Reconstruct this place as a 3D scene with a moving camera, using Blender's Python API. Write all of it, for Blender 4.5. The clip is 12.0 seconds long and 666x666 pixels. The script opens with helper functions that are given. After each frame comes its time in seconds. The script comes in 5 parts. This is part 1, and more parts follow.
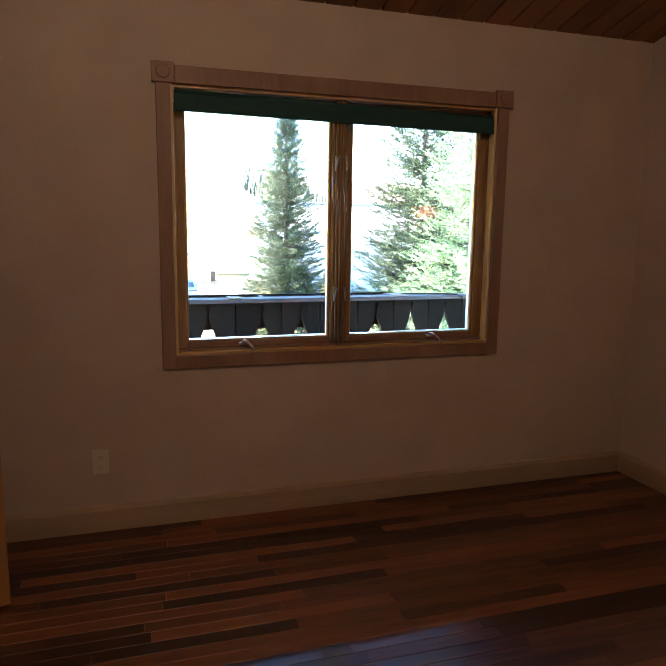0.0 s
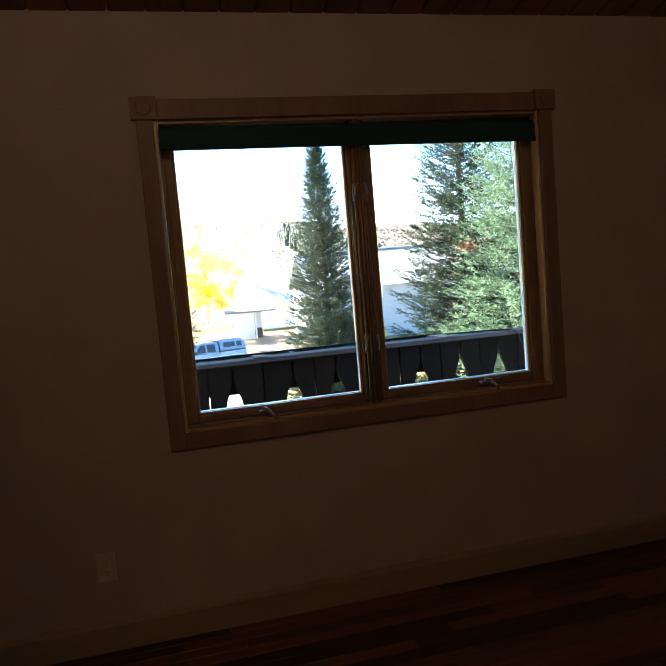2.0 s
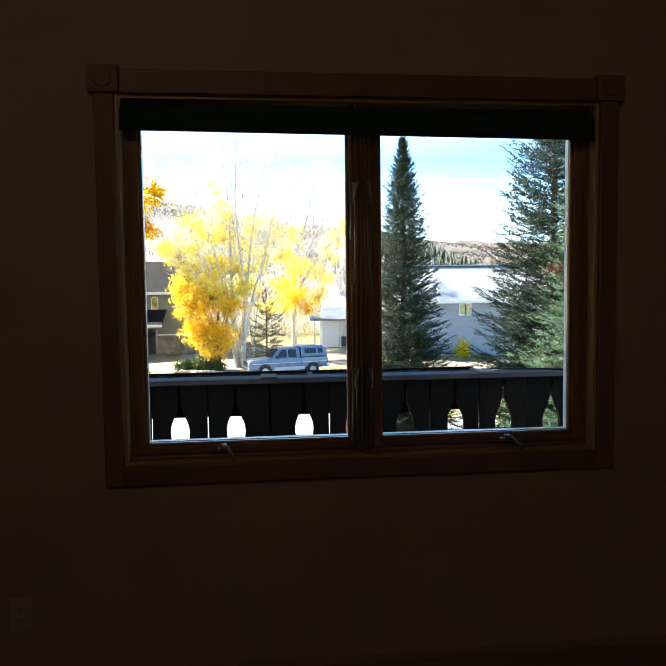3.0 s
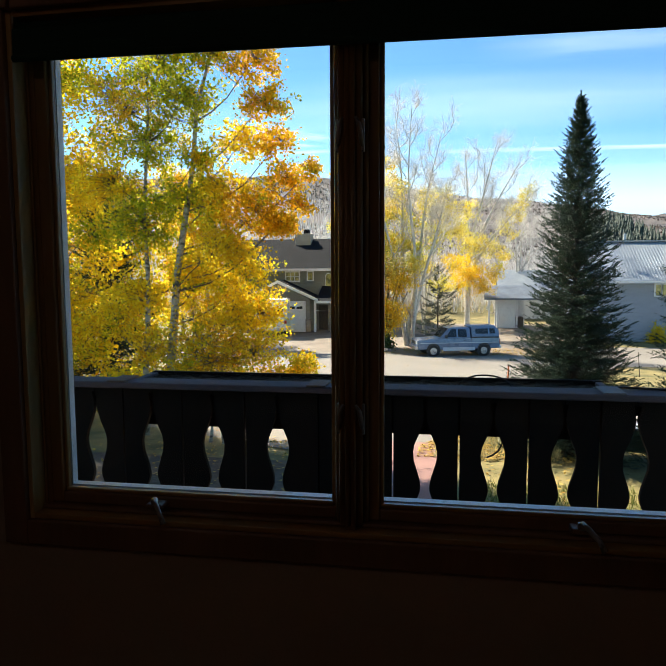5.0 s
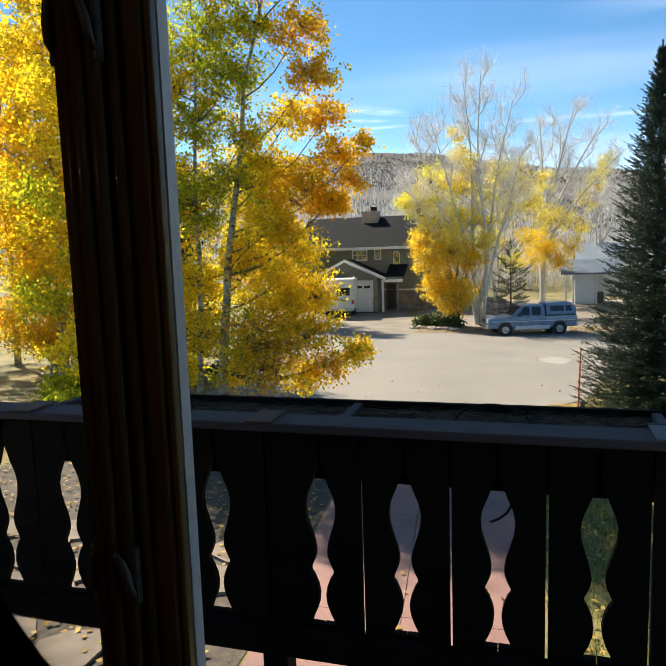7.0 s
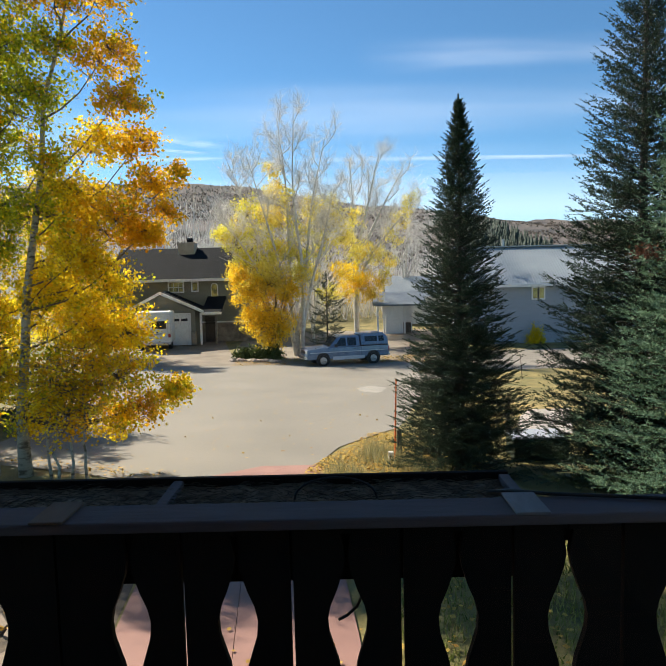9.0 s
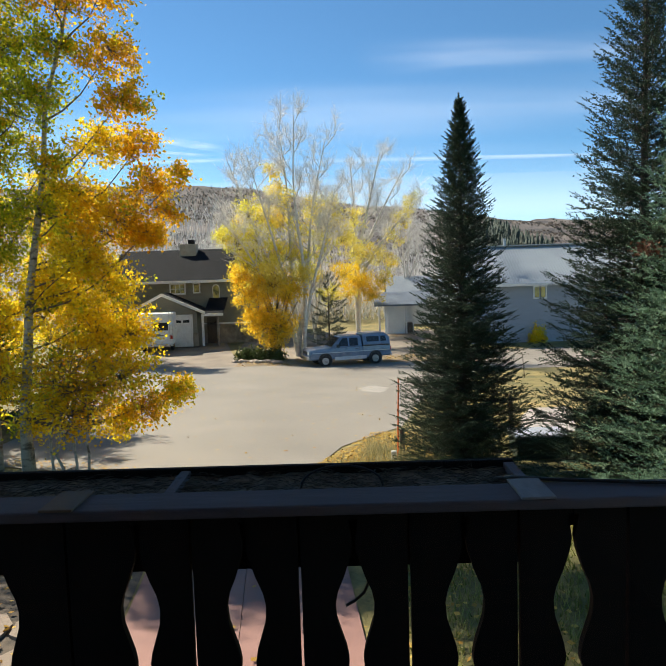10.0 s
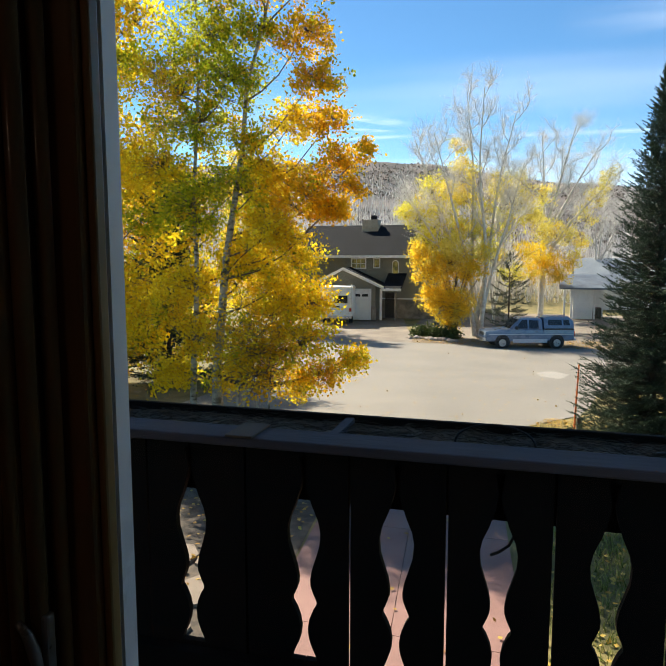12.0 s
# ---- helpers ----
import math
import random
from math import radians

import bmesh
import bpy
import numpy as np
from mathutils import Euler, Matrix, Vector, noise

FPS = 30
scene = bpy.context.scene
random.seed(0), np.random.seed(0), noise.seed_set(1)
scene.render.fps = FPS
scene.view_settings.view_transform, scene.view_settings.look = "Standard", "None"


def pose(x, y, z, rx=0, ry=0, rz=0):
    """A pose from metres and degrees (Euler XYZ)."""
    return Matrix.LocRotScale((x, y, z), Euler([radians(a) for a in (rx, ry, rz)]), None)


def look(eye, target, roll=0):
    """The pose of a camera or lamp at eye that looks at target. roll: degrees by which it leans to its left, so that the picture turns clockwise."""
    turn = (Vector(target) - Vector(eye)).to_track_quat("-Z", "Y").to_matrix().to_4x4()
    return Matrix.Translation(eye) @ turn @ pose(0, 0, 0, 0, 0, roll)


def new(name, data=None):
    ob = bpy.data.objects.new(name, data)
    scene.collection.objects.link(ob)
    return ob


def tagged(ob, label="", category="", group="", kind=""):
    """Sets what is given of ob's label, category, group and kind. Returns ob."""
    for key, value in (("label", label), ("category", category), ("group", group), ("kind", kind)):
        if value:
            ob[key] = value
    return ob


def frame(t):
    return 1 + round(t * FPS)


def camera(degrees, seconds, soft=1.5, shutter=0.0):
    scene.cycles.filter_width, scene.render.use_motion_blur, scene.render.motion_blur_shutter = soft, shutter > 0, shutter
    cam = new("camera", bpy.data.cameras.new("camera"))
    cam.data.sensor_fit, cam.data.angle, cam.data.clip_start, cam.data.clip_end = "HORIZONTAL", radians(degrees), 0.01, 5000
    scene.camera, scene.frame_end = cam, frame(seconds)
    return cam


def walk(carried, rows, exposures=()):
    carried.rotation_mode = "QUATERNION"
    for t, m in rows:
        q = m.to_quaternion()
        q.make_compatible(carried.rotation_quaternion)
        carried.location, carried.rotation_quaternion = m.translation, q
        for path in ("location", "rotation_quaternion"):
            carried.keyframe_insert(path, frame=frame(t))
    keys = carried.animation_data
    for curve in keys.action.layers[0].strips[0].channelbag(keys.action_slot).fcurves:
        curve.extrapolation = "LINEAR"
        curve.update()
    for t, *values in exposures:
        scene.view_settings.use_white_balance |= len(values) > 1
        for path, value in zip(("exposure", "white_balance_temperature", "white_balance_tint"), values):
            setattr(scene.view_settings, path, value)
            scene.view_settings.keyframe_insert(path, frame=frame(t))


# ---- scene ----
cam = camera(53.7, 12.0, 0.7)
PATH = [
    (0, (-1.025, -3.071, 1.410), (-0.427, -1.189, 1.094), 0.8),
    (0.5, (-1.009, -3.081, 1.421), (-0.523, -1.151, 1.221), -0.5),
    (1, (-1.006, -3.061, 1.428), (-0.514, -1.130, 1.253), 0.6),
    (1.5, (-0.933, -2.883, 1.375), (-0.396, -0.966, 1.183), -2.6),
    (2, (-0.805, -2.623, 1.376), (-0.344, -0.684, 1.207), -4.9),
    (2.5, (-0.545, -2.380, 1.381), (-0.266, -0.403, 1.278), -2.7),
    (3, (-0.336, -2.198, 1.381), (-0.138, -0.211, 1.257), -0.7),
    (5, (0.201, -1.433, 1.422), (-0.138, 0.529, 1.232), -0.3),
    (5.5, (0.37, -1.236, 1.435), (-0.118, 0.694, 1.242), 0.2),
    (6, (0.402, -1.053, 1.434), (-0.098, 0.869, 1.202), -1.7),
    (6.5, (0.477, -0.835, 1.448), (-0.126, 1.055, 1.193), -1.8),
    (8.5, (0.392, -0.303, 1.515), (0.27, 1.682, 1.307), -1.4),
    (9, (0.389, -0.314, 1.522), (0.372, 1.679, 1.349), -1.4),
    (9.5, (0.377, -0.309, 1.517), (0.377, 1.684, 1.351), -1.9),
    (10, (0.378, -0.332, 1.491), (0.356, 1.661, 1.321), -1.8),
    (10.5, (0.374, -0.377, 1.46), (0.215, 1.606, 1.259), -1.6),
    (11, (0.396, -0.418, 1.459), (0.102, 1.547, 1.234), -1.1),
    (11.5, (0.412, -0.439, 1.455), (-0.037, 1.495, 1.212), -1.1),
    (12, (0.432, -0.456, 1.45), (-0.116, 1.454, 1.22), 0.0),
]
EXPOSURES = [(0.0, 5.4), (0.5, 4.6), (1.0, 4.3), (1.5, 4.0), (2.0, 3.8), (2.5, 3.3), (3.0, 2.7), (3.6, 2.0),
             (4.8, 1.6), (5.5, 1.38), (6.5, 1.25), (8.5, 1.0), (10.0, 1.0), (12.0, 1.2)]
walk(cam, [(t, look(eye, target, roll)) for t, eye, target, roll in PATH], EXPOSURES)

# ---- sky and sun ----
SUN_AZ, SUN_EL = radians(-53), radians(43)      # azimuth from +y, to the west
world = bpy.data.worlds.new("sky")
scene.world = world
world.use_nodes = True
wn = world.node_tree.nodes
sky = wn.new("ShaderNodeTexSky")
sky.sky_type, sky.sun_disc = "NISHITA", False
sky.sun_elevation, sky.sun_rotation = SUN_EL, SUN_AZ
sky.altitude, sky.air_density, sky.dust_density, sky.ozone_density = 2400, 1.0, 0.25, 1.2
wn["Background"].inputs["Strength"].default_value = 0.075
tone = wn.new("ShaderNodeMix")
tone.data_type, tone.blend_type = "RGBA", "MULTIPLY"
tone.inputs["Factor"].default_value = 1.0
tone.inputs["B"].default_value = (0.64, 0.97, 1.09, 1)
world.node_tree.links.new(sky.outputs[0], tone.inputs["A"])
world.node_tree.links.new(tone.outputs["Result"], wn["Background"].inputs["Color"])
to_sun = Vector((math.sin(SUN_AZ) * math.cos(SUN_EL), math.cos(SUN_AZ) * math.cos(SUN_EL), math.sin(SUN_EL)))
sun_data = bpy.data.lights.new("sun", "SUN")
sun_data.energy, sun_data.angle, sun_data.color = 5.0, radians(0.55), (1.0, 0.91, 0.76)
sun = new("sun", sun_data)
sun.matrix_world = look(to_sun * 60, (0, 0, 0))
tagged(sun, "low autumn sun", "sun", kind="structure")


# strength of the added globe that brightens the room
FILL_GLOW = 3.0


# ---- materials ----
def nodes_of(name):
    m = bpy.data.materials.new(name)
    m.use_nodes = True
    return m, m.node_tree.nodes, m.node_tree.links, m.node_tree.nodes["Principled BSDF"]


def surface(name, dark, light, rough=0.7, scale=8.0, stretch=(1, 1, 1), bump=0.15, metal=0.0, fine=60.0, pieces=0.0, island=False,
            gloss_var=0.12, contrast=(0.3, 0.7), coat=0.0, spec=0.5):
    """A surface with stains at one scale, grain at a finer one and relief; pieces: how much each piece differs."""
    m, n, l, b = nodes_of(name)
    coord = n.new("ShaderNodeTexCoord")
    mapping = n.new("ShaderNodeMapping")
    mapping.inputs["Scale"].default_value = stretch
    l.new(coord.outputs["Object"], mapping.inputs["Vector"])
    big, small = n.new("ShaderNodeTexNoise"), n.new("ShaderNodeTexNoise")
    for node, s, d in ((big, scale, 5), (small, fine, 3)):
        node.inputs["Scale"].default_value, node.inputs["Detail"].default_value = s, d
        l.new(mapping.outputs[0], node.inputs["Vector"])
    add = n.new("ShaderNodeMath")
    add.operation = "MULTIPLY_ADD"
    l.new(small.outputs["Fac"], add.inputs[0])
    add.inputs[1].default_value = 0.35
    l.new(big.outputs["Fac"], add.inputs[2])
    fac = add
    shift = n.new("ShaderNodeMath")
    shift.operation = "SUBTRACT"
    l.new(add.outputs[0], shift.inputs[0])
    shift.inputs[1].default_value = 0.175
    fac = shift
    if pieces:
        src = n.new("ShaderNodeNewGeometry" if island else "ShaderNodeObjectInfo")
        var = n.new("ShaderNodeMath")
        var.operation = "MULTIPLY_ADD"
        l.new(src.outputs["Random Per Island" if island else "Random"], var.inputs[0])
        var.inputs[1].default_value = pieces
        l.new(shift.outputs[0], var.inputs[2])
        sub = n.new("ShaderNodeMath")
        sub.operation = "SUBTRACT"
        l.new(var.outputs[0], sub.inputs[0])
        sub.inputs[1].default_value = pieces / 2
        fac = sub
    ramp = n.new("ShaderNodeValToRGB")
    ramp.color_ramp.elements[0].position, ramp.color_ramp.elements[1].position = contrast
    ramp.color_ramp.elements[0].color, ramp.color_ramp.elements[1].color = (*dark, 1), (*light, 1)
    l.new(fac.outputs[0], ramp.inputs[0])
    l.new(ramp.outputs[0], b.inputs["Base Color"])
    rr = n.new("ShaderNodeMapRange")
    rr.inputs["To Min"].default_value, rr.inputs["To Max"].default_value = max(0.03, rough - gloss_var), min(1.0, rough + gloss_var)
    l.new(big.outputs["Fac"], rr.inputs["Value"])
    l.new(rr.outputs[0], b.inputs["Roughness"])
    b.inputs["Metallic"].default_value = metal
    b.inputs["Coat Weight"].default_value = coat
    b.inputs["Specular IOR Level"].default_value = spec
    if bump:
        bn = n.new("ShaderNodeBump")
        bn.inputs["Strength"].default_value, bn.inputs["Distance"].default_value = bump, 0.01
        l.new(add.outputs[0], bn.inputs["Height"])
        l.new(bn.outputs[0], b.inputs["Normal"])
    return m


def leaf_material(name, a, b2, through_light=0.5):
    """Thin leaves that let light through; each leaf has its own tone."""
    m, n, l, b = nodes_of(name)
    geo, ramp = n.new("ShaderNodeNewGeometry"), n.new("ShaderNodeValToRGB")
    ramp.color_ramp.elements[0].color, ramp.color_ramp.elements[1].color = (*a, 1), (*b2, 1)
    l.new(geo.outputs["Random Per Island"], ramp.inputs[0])
    tr, mix = n.new("ShaderNodeBsdfTranslucent"), n.new("ShaderNodeMixShader")
    l.new(ramp.outputs[0], b.inputs["Base Color"])
    l.new(ramp.outputs[0], tr.inputs["Color"])
    b.inputs["Roughness"].default_value = 0.65
    b.inputs["Specular IOR Level"].default_value = 0.2
    mix.inputs[0].default_value = through_light
    l.new(b.outputs[0], mix.inputs[1])
    l.new(tr.outputs[0], mix.inputs[2])
    l.new(mix.outputs[0], n["Material Output"].inputs["Surface"])
    return m


def glass_material(name, tint=(1, 1, 1), rough=0.0):
    m, n, l, b = nodes_of(name)
    clear, gloss, mix, fres = n.new("ShaderNodeBsdfTransparent"), n.new("ShaderNodeBsdfGlossy"), n.new("ShaderNodeMixShader"), n.new("ShaderNodeFresnel")
    clear.inputs["Color"].default_value = (*tint, 1)
    gloss.inputs["Roughness"].default_value = rough
    fres.inputs["IOR"].default_value = 1.3
    l.new(fres.outputs[0], mix.inputs[0])
    l.new(clear.outputs[0], mix.inputs[1])
    l.new(gloss.outputs[0], mix.inputs[2])
    l.new(mix.outputs[0], n["Material Output"].inputs["Surface"])
    return m


M_PLASTER = surface("wall_plaster", (0.50, 0.405, 0.325), (0.58, 0.475, 0.385), 0.85, 3.0, bump=0.25, fine=90)
M_PINE = surface("honey_pine", (0.42, 0.235, 0.075), (0.60, 0.38, 0.145), 0.38, 6.0, (1, 1, 0.10), bump=0.08, fine=70, coat=0.2)
M_PINE_X = surface("honey_pine_lengthwise", (0.42, 0.235, 0.075), (0.60, 0.38, 0.145), 0.38, 6.0, (0.10, 1, 1), bump=0.08, fine=70, coat=0.2)
# the same pine made paler: daylight on the jamb is in the colour
M_JAMB = surface("daylit_pale_jamb", (0.62, 0.42, 0.17), (0.78, 0.58, 0.28), 0.35, 6.0, (1, 1, 0.10), bump=0.06, fine=70, coat=0.3)
M_DOOR = surface("dark_honey_door_pine", (0.34, 0.16, 0.048), (0.56, 0.30, 0.10), 0.4, 6.0, (1, 1, 0.12), bump=0.1, fine=60, coat=0.3)
M_SASH = surface("stained_sash_wood", (0.26, 0.14, 0.06), (0.42, 0.25, 0.11), 0.25, 7.0, (1, 1, 0.1), bump=0.06, fine=80, coat=0.6)
# darker than the pine: the dim of the room is in the colour
M_CASING = surface("shaded_casing_wood", (0.235, 0.135, 0.085), (0.34, 0.21, 0.135), 0.5, 7.0, (1, 1, 0.1), bump=0.1, fine=80)
M_FLOOR = surface("mixed_hardwood", (0.040, 0.012, 0.006), (0.27, 0.092, 0.033), 0.38, 5.0, (0.08, 1, 1), bump=0.05, fine=55, pieces=0.42, coat=0.06)
M_FLOOR_REST = surface("mixed_hardwood_far", (0.040, 0.012, 0.006), (0.27, 0.092, 0.033), 0.38, 5.0, (0.08, 1, 1), bump=0.05, fine=55, pieces=0.42, island=True, coat=0.06)
M_BASE = surface("dull_pine_baseboard", (0.33, 0.24, 0.15), (0.44, 0.33, 0.22), 0.5, 6.0, (0.10, 1, 1), bump=0.08, fine=70)
M_CEIL = surface("knotty_ceiling_pine", (0.20, 0.075, 0.03), (0.34, 0.15, 0.06), 0.5, 5.0, (1, 0.1, 1), bump=0.1, pieces=0.3, island=True)
M_BLIND = surface("green_roller_fabric", (0.012, 0.055, 0.05), (0.02, 0.08, 0.07), 0.8, 40, (0.2, 1, 4), bump=0.1, fine=200)
M_ALU = surface("pale_window_cladding", (0.66, 0.69, 0.72), (0.78, 0.80, 0.83), 0.3, 9, bump=0.03)
M_METAL = surface("worn_bronze_hardware", (0.34, 0.33, 0.30), (0.52, 0.51, 0.47), 0.3, 25, bump=0.05, metal=0.4)
M_BLACK = surface("black_plastic", (0.01, 0.01, 0.01), (0.025, 0.025, 0.025), 0.5, 20, bump=0.05)
M_OUTLET = surface("ivory_plastic", (0.62, 0.56, 0.44), (0.68, 0.62, 0.50), 0.4, 12, bump=0.02)
M_GLASS = glass_material("window_glass", (0.97, 0.98, 0.98))
# stain taken down to near black: the boards' shade is in the colour
M_RAIL = surface("stained_shaded_rail_wood", (0.006, 0.0045, 0.004), (0.015, 0.011, 0.009), 0.85, 6, (1, 1, 0.15), bump=0.25, fine=60, pieces=0.25, spec=0.15)
M_DECK = surface("worn_pinkish_deck_wood", (0.16, 0.095, 0.075), (0.30, 0.19, 0.15), 0.75, 6, (0.12, 1, 1), bump=0.3, fine=60, pieces=0.25)
# lighter and bluish: sky light on the upward faces is in the colour
M_CAP = surface("weathered_skylit_cap", (0.06, 0.05, 0.06), (0.13, 0.11, 0.126), 0.8, 6, (0.12, 1, 1), bump=0.3, fine=60)
M_STRAP = surface("bare_wood_strap", (0.085, 0.05, 0.03), (0.15, 0.095, 0.06), 0.7, 8, (1, 0.2, 1), bump=0.2)
M_SOIL = surface("planter_soil", (0.04, 0.032, 0.022), (0.24, 0.19, 0.13), 0.95, 25, bump=0.9, fine=120)
M_STRAP_PALE = surface("pale_grey_strap", (0.19, 0.18, 0.19), (0.30, 0.29, 0.30), 0.7, 8, (1, 0.2, 1), bump=0.2)
M_STEM = surface("dry_stems", (0.035, 0.028, 0.02), (0.13, 0.11, 0.075), 0.85, 20, bump=0.1, pieces=0.6, island=True)
M_HOSE = surface("black_rubber_tube", (0.008, 0.008, 0.009), (0.02, 0.02, 0.022), 0.45, 20, bump=0.03)
M_ROAD = surface("pale_worn_asphalt", (0.175, 0.155, 0.127), (0.25, 0.222, 0.183), 0.85, 0.35, bump=0.25, fine=25, contrast=(0.25, 0.75))
M_DRIVE = surface("red_stamped_concrete", (0.21, 0.105, 0.084), (0.32, 0.17, 0.135), 0.8, 1.2, bump=0.3, fine=30)
M_GRASS = surface("autumn_grass", (0.075, 0.075, 0.02), (0.29, 0.22, 0.075), 0.95, 0.9, bump=0.8, fine=22)
M_CONCRETE = surface("pale_concrete", (0.26, 0.235, 0.20), (0.35, 0.315, 0.27), 0.85, 1.0, bump=0.2, fine=30)
M_DIRT = surface("gravel_drive", (0.15, 0.12, 0.09), (0.27, 0.225, 0.175), 0.95, 0.8, bump=0.7, fine=14)
M_BED = surface("dark_gravel_bed", (0.035, 0.026, 0.018), (0.13, 0.098, 0.066), 0.95, 6, bump=0.9, fine=40)
M_FLAG = surface("tan_flagstone", (0.13, 0.095, 0.065), (0.23, 0.175, 0.125), 0.85, 3, bump=0.35, pieces=0.4)
M_BARK = surface("pale_aspen_bark", (0.10, 0.085, 0.06), (0.38, 0.34, 0.27), 0.8, 4, (1, 1, 2.5), bump=0.4, fine=30, contrast=(0.38, 0.52))
M_BARK_GREY = surface("grey_cottonwood_bark", (0.42, 0.38, 0.32), (0.74, 0.70, 0.62), 0.85, 5, bump=0.4, fine=30)
M_LIMB = surface("brown_grey_limb_bark", (0.085, 0.062, 0.042), (0.20, 0.155, 0.11), 0.85, 5, bump=0.3, fine=30)
M_TWIG = surface("pale_bare_twigs", (0.72, 0.66, 0.60), (0.88, 0.84, 0.79), 0.85, 3, bump=0.1)
M_TRUNK = surface("brown_conifer_bark", (0.04, 0.03, 0.022), (0.11, 0.085, 0.065), 0.9, 8, bump=0.5)
M_LEAF_Y = leaf_material("yellow_aspen_leaf", (0.80, 0.52, 0.010), (0.96, 0.80, 0.040), 0.70)
M_LEAF_O = leaf_material("orange_aspen_leaf", (0.76, 0.40, 0.008), (0.92, 0.62, 0.020), 0.70)
M_LEAF_G = leaf_material("green_aspen_leaf", (0.27, 0.34, 0.012), (0.70, 0.63, 0.032), 0.70)
M_LEAF_FAR = leaf_material("pale_gold_leaf", (0.82, 0.64, 0.10), (0.97, 0.86, 0.26), 0.7)
M_LEAF_GOLD = leaf_material("deep_gold_leaf", (0.80, 0.50, 0.02), (0.95, 0.72, 0.06), 0.7)
M_LEAF_LIME = leaf_material("yellow_green_leaf", (0.66, 0.60, 0.06), (0.92, 0.82, 0.14), 0.7)
M_NEEDLE = leaf_material("dark_spruce_needle", (0.016, 0.031, 0.019), (0.062, 0.094, 0.050), 0.14)
M_NEEDLE_B = leaf_material("blue_spruce_needle", (0.085, 0.15, 0.085), (0.25, 0.36, 0.23), 0.15)
M_NEEDLE_G = leaf_material("grey_spruce_needle", (0.06, 0.07, 0.05), (0.13, 0.14, 0.10), 0.12)
M_DEAD = leaf_material("rusty_dead_needles", (0.07, 0.032, 0.02), (0.15, 0.07, 0.042), 0.2)
M_HEDGE = leaf_material("juniper_leaf", (0.03, 0.05, 0.015), (0.10, 0.13, 0.03), 0.2)
M_LAWN = leaf_material("lawn_blade", (0.10, 0.14, 0.025), (0.38, 0.34, 0.11), 0.4)
M_DRYGRASS = leaf_material("dry_grass_blade", (0.20, 0.19, 0.08), (0.50, 0.43, 0.22), 0.4)
M_LITTER = leaf_material("fallen_leaf", (0.28, 0.14, 0.02), (0.62, 0.42, 0.09), 0.2)
M_HILL = surface("brushy_hillside", (0.045, 0.040, 0.038), (0.150, 0.122, 0.104), 0.95, 0.05, bump=0.0, fine=0.45, contrast=(0.40, 0.60))


# ---- building helpers ----
def part(name, bm, material, parent=None, label="", at=None, smooth=False):
    """One bmesh as one mesh object under a thing or a part."""
    me = bpy.data.meshes.new(name)
    bm.to_mesh(me)
    bm.free()
    if smooth:
        me.polygons.foreach_set("use_smooth", [True] * len(me.polygons))
    me.materials.append(material)
    ob = new(name, me)
    ob.parent = parent
    if at is not None:
        ob.location = at
    return tagged(ob, label)


def thing(name, at, label, category, group="", kind="", turn=0.0):
    ob = new(name)
    ob.matrix_basis = pose(*at, 0, 0, turn)
    ob.empty_display_size = 0.1
    return tagged(ob, label, category, group, kind)


def add_box(bm, x0, x1, y0, y1, z0, z1, bevel=0.0):
    made = bmesh.ops.create_cube(bm, size=1.0)["verts"]
    for v in made:
        v.co = Vector((x0 + (v.co.x + 0.5) * (x1 - x0), y0 + (v.co.y + 0.5) * (y1 - y0), z0 + (v.co.z + 0.5) * (z1 - z0)))
    if bevel:
        edges = {e for v in made for e in v.link_edges}
        bmesh.ops.bevel(bm, geom=list(edges), offset=bevel, segments=2, affect="EDGES", profile=0.5)
    return bm


def box(name, x0, x1, y0, y1, z0, z1, material, parent=None, label="", bevel=0.0):
    return part(name, add_box(bmesh.new(), x0, x1, y0, y1, z0, z1, bevel), material, parent, label)


def prism(outline, depth, axis="y"):
    """A bmesh: an outline in two axes, pushed depth along the third, from 0."""
    bm = bmesh.new()
    put = {"y": lambda a, b, d: (a, d, b), "x": lambda a, b, d: (d, a, b), "z": lambda a, b, d: (a, b, d)}[axis]
    near = [bm.verts.new(put(a, b, 0)) for a, b in outline]
    far = [bm.verts.new(put(a, b, depth)) for a, b in outline]
    bm.faces.new(near)
    bm.faces.new(far[::-1])
    for i in range(len(outline)):
        j = (i + 1) % len(outline)
        bm.faces.new((near[j], near[i], far[i], far[j]))
    bmesh.ops.recalc_face_normals(bm, faces=bm.faces)
    return bm


def tube(bm, points, radii, sides=7):
    """A tapered tube along points, closed at its ends."""
    rings = []
    for i, p in enumerate(points):
        a, b = Vector(points[max(i - 1, 0)]), Vector(points[min(i + 1, len(points) - 1)])
        d = (b - a).normalized()
        u = d.orthogonal().normalized()
        if i and rings:
            u = (rings[-1][0].co - Vector(points[i - 1]))
            u = (u - d * u.dot(d)).normalized()
        w = d.cross(u)
        rings.append([bm.verts.new(Vector(p) + (u * math.cos(k * math.tau / sides) + w * math.sin(k * math.tau / sides)) * radii[i]) for k in range(sides)])
    for r, s in zip(rings, rings[1:]):
        for k in range(sides):
            bm.faces.new((r[k], r[(k + 1) % sides], s[(k + 1) % sides], s[k]))
    bm.faces.new(rings[0][::-1])
    bm.faces.new(rings[-1])
    return bm


def cylinder(bm, at, radius, depth, axis="z", sides=20, bevel=0.0):
    half = {"x": Vector((depth / 2, 0, 0)), "y": Vector((0, depth / 2, 0)), "z": Vector((0, 0, depth / 2))}[axis]
    at = Vector(at)
    if bevel:
        e = half.normalized() * bevel
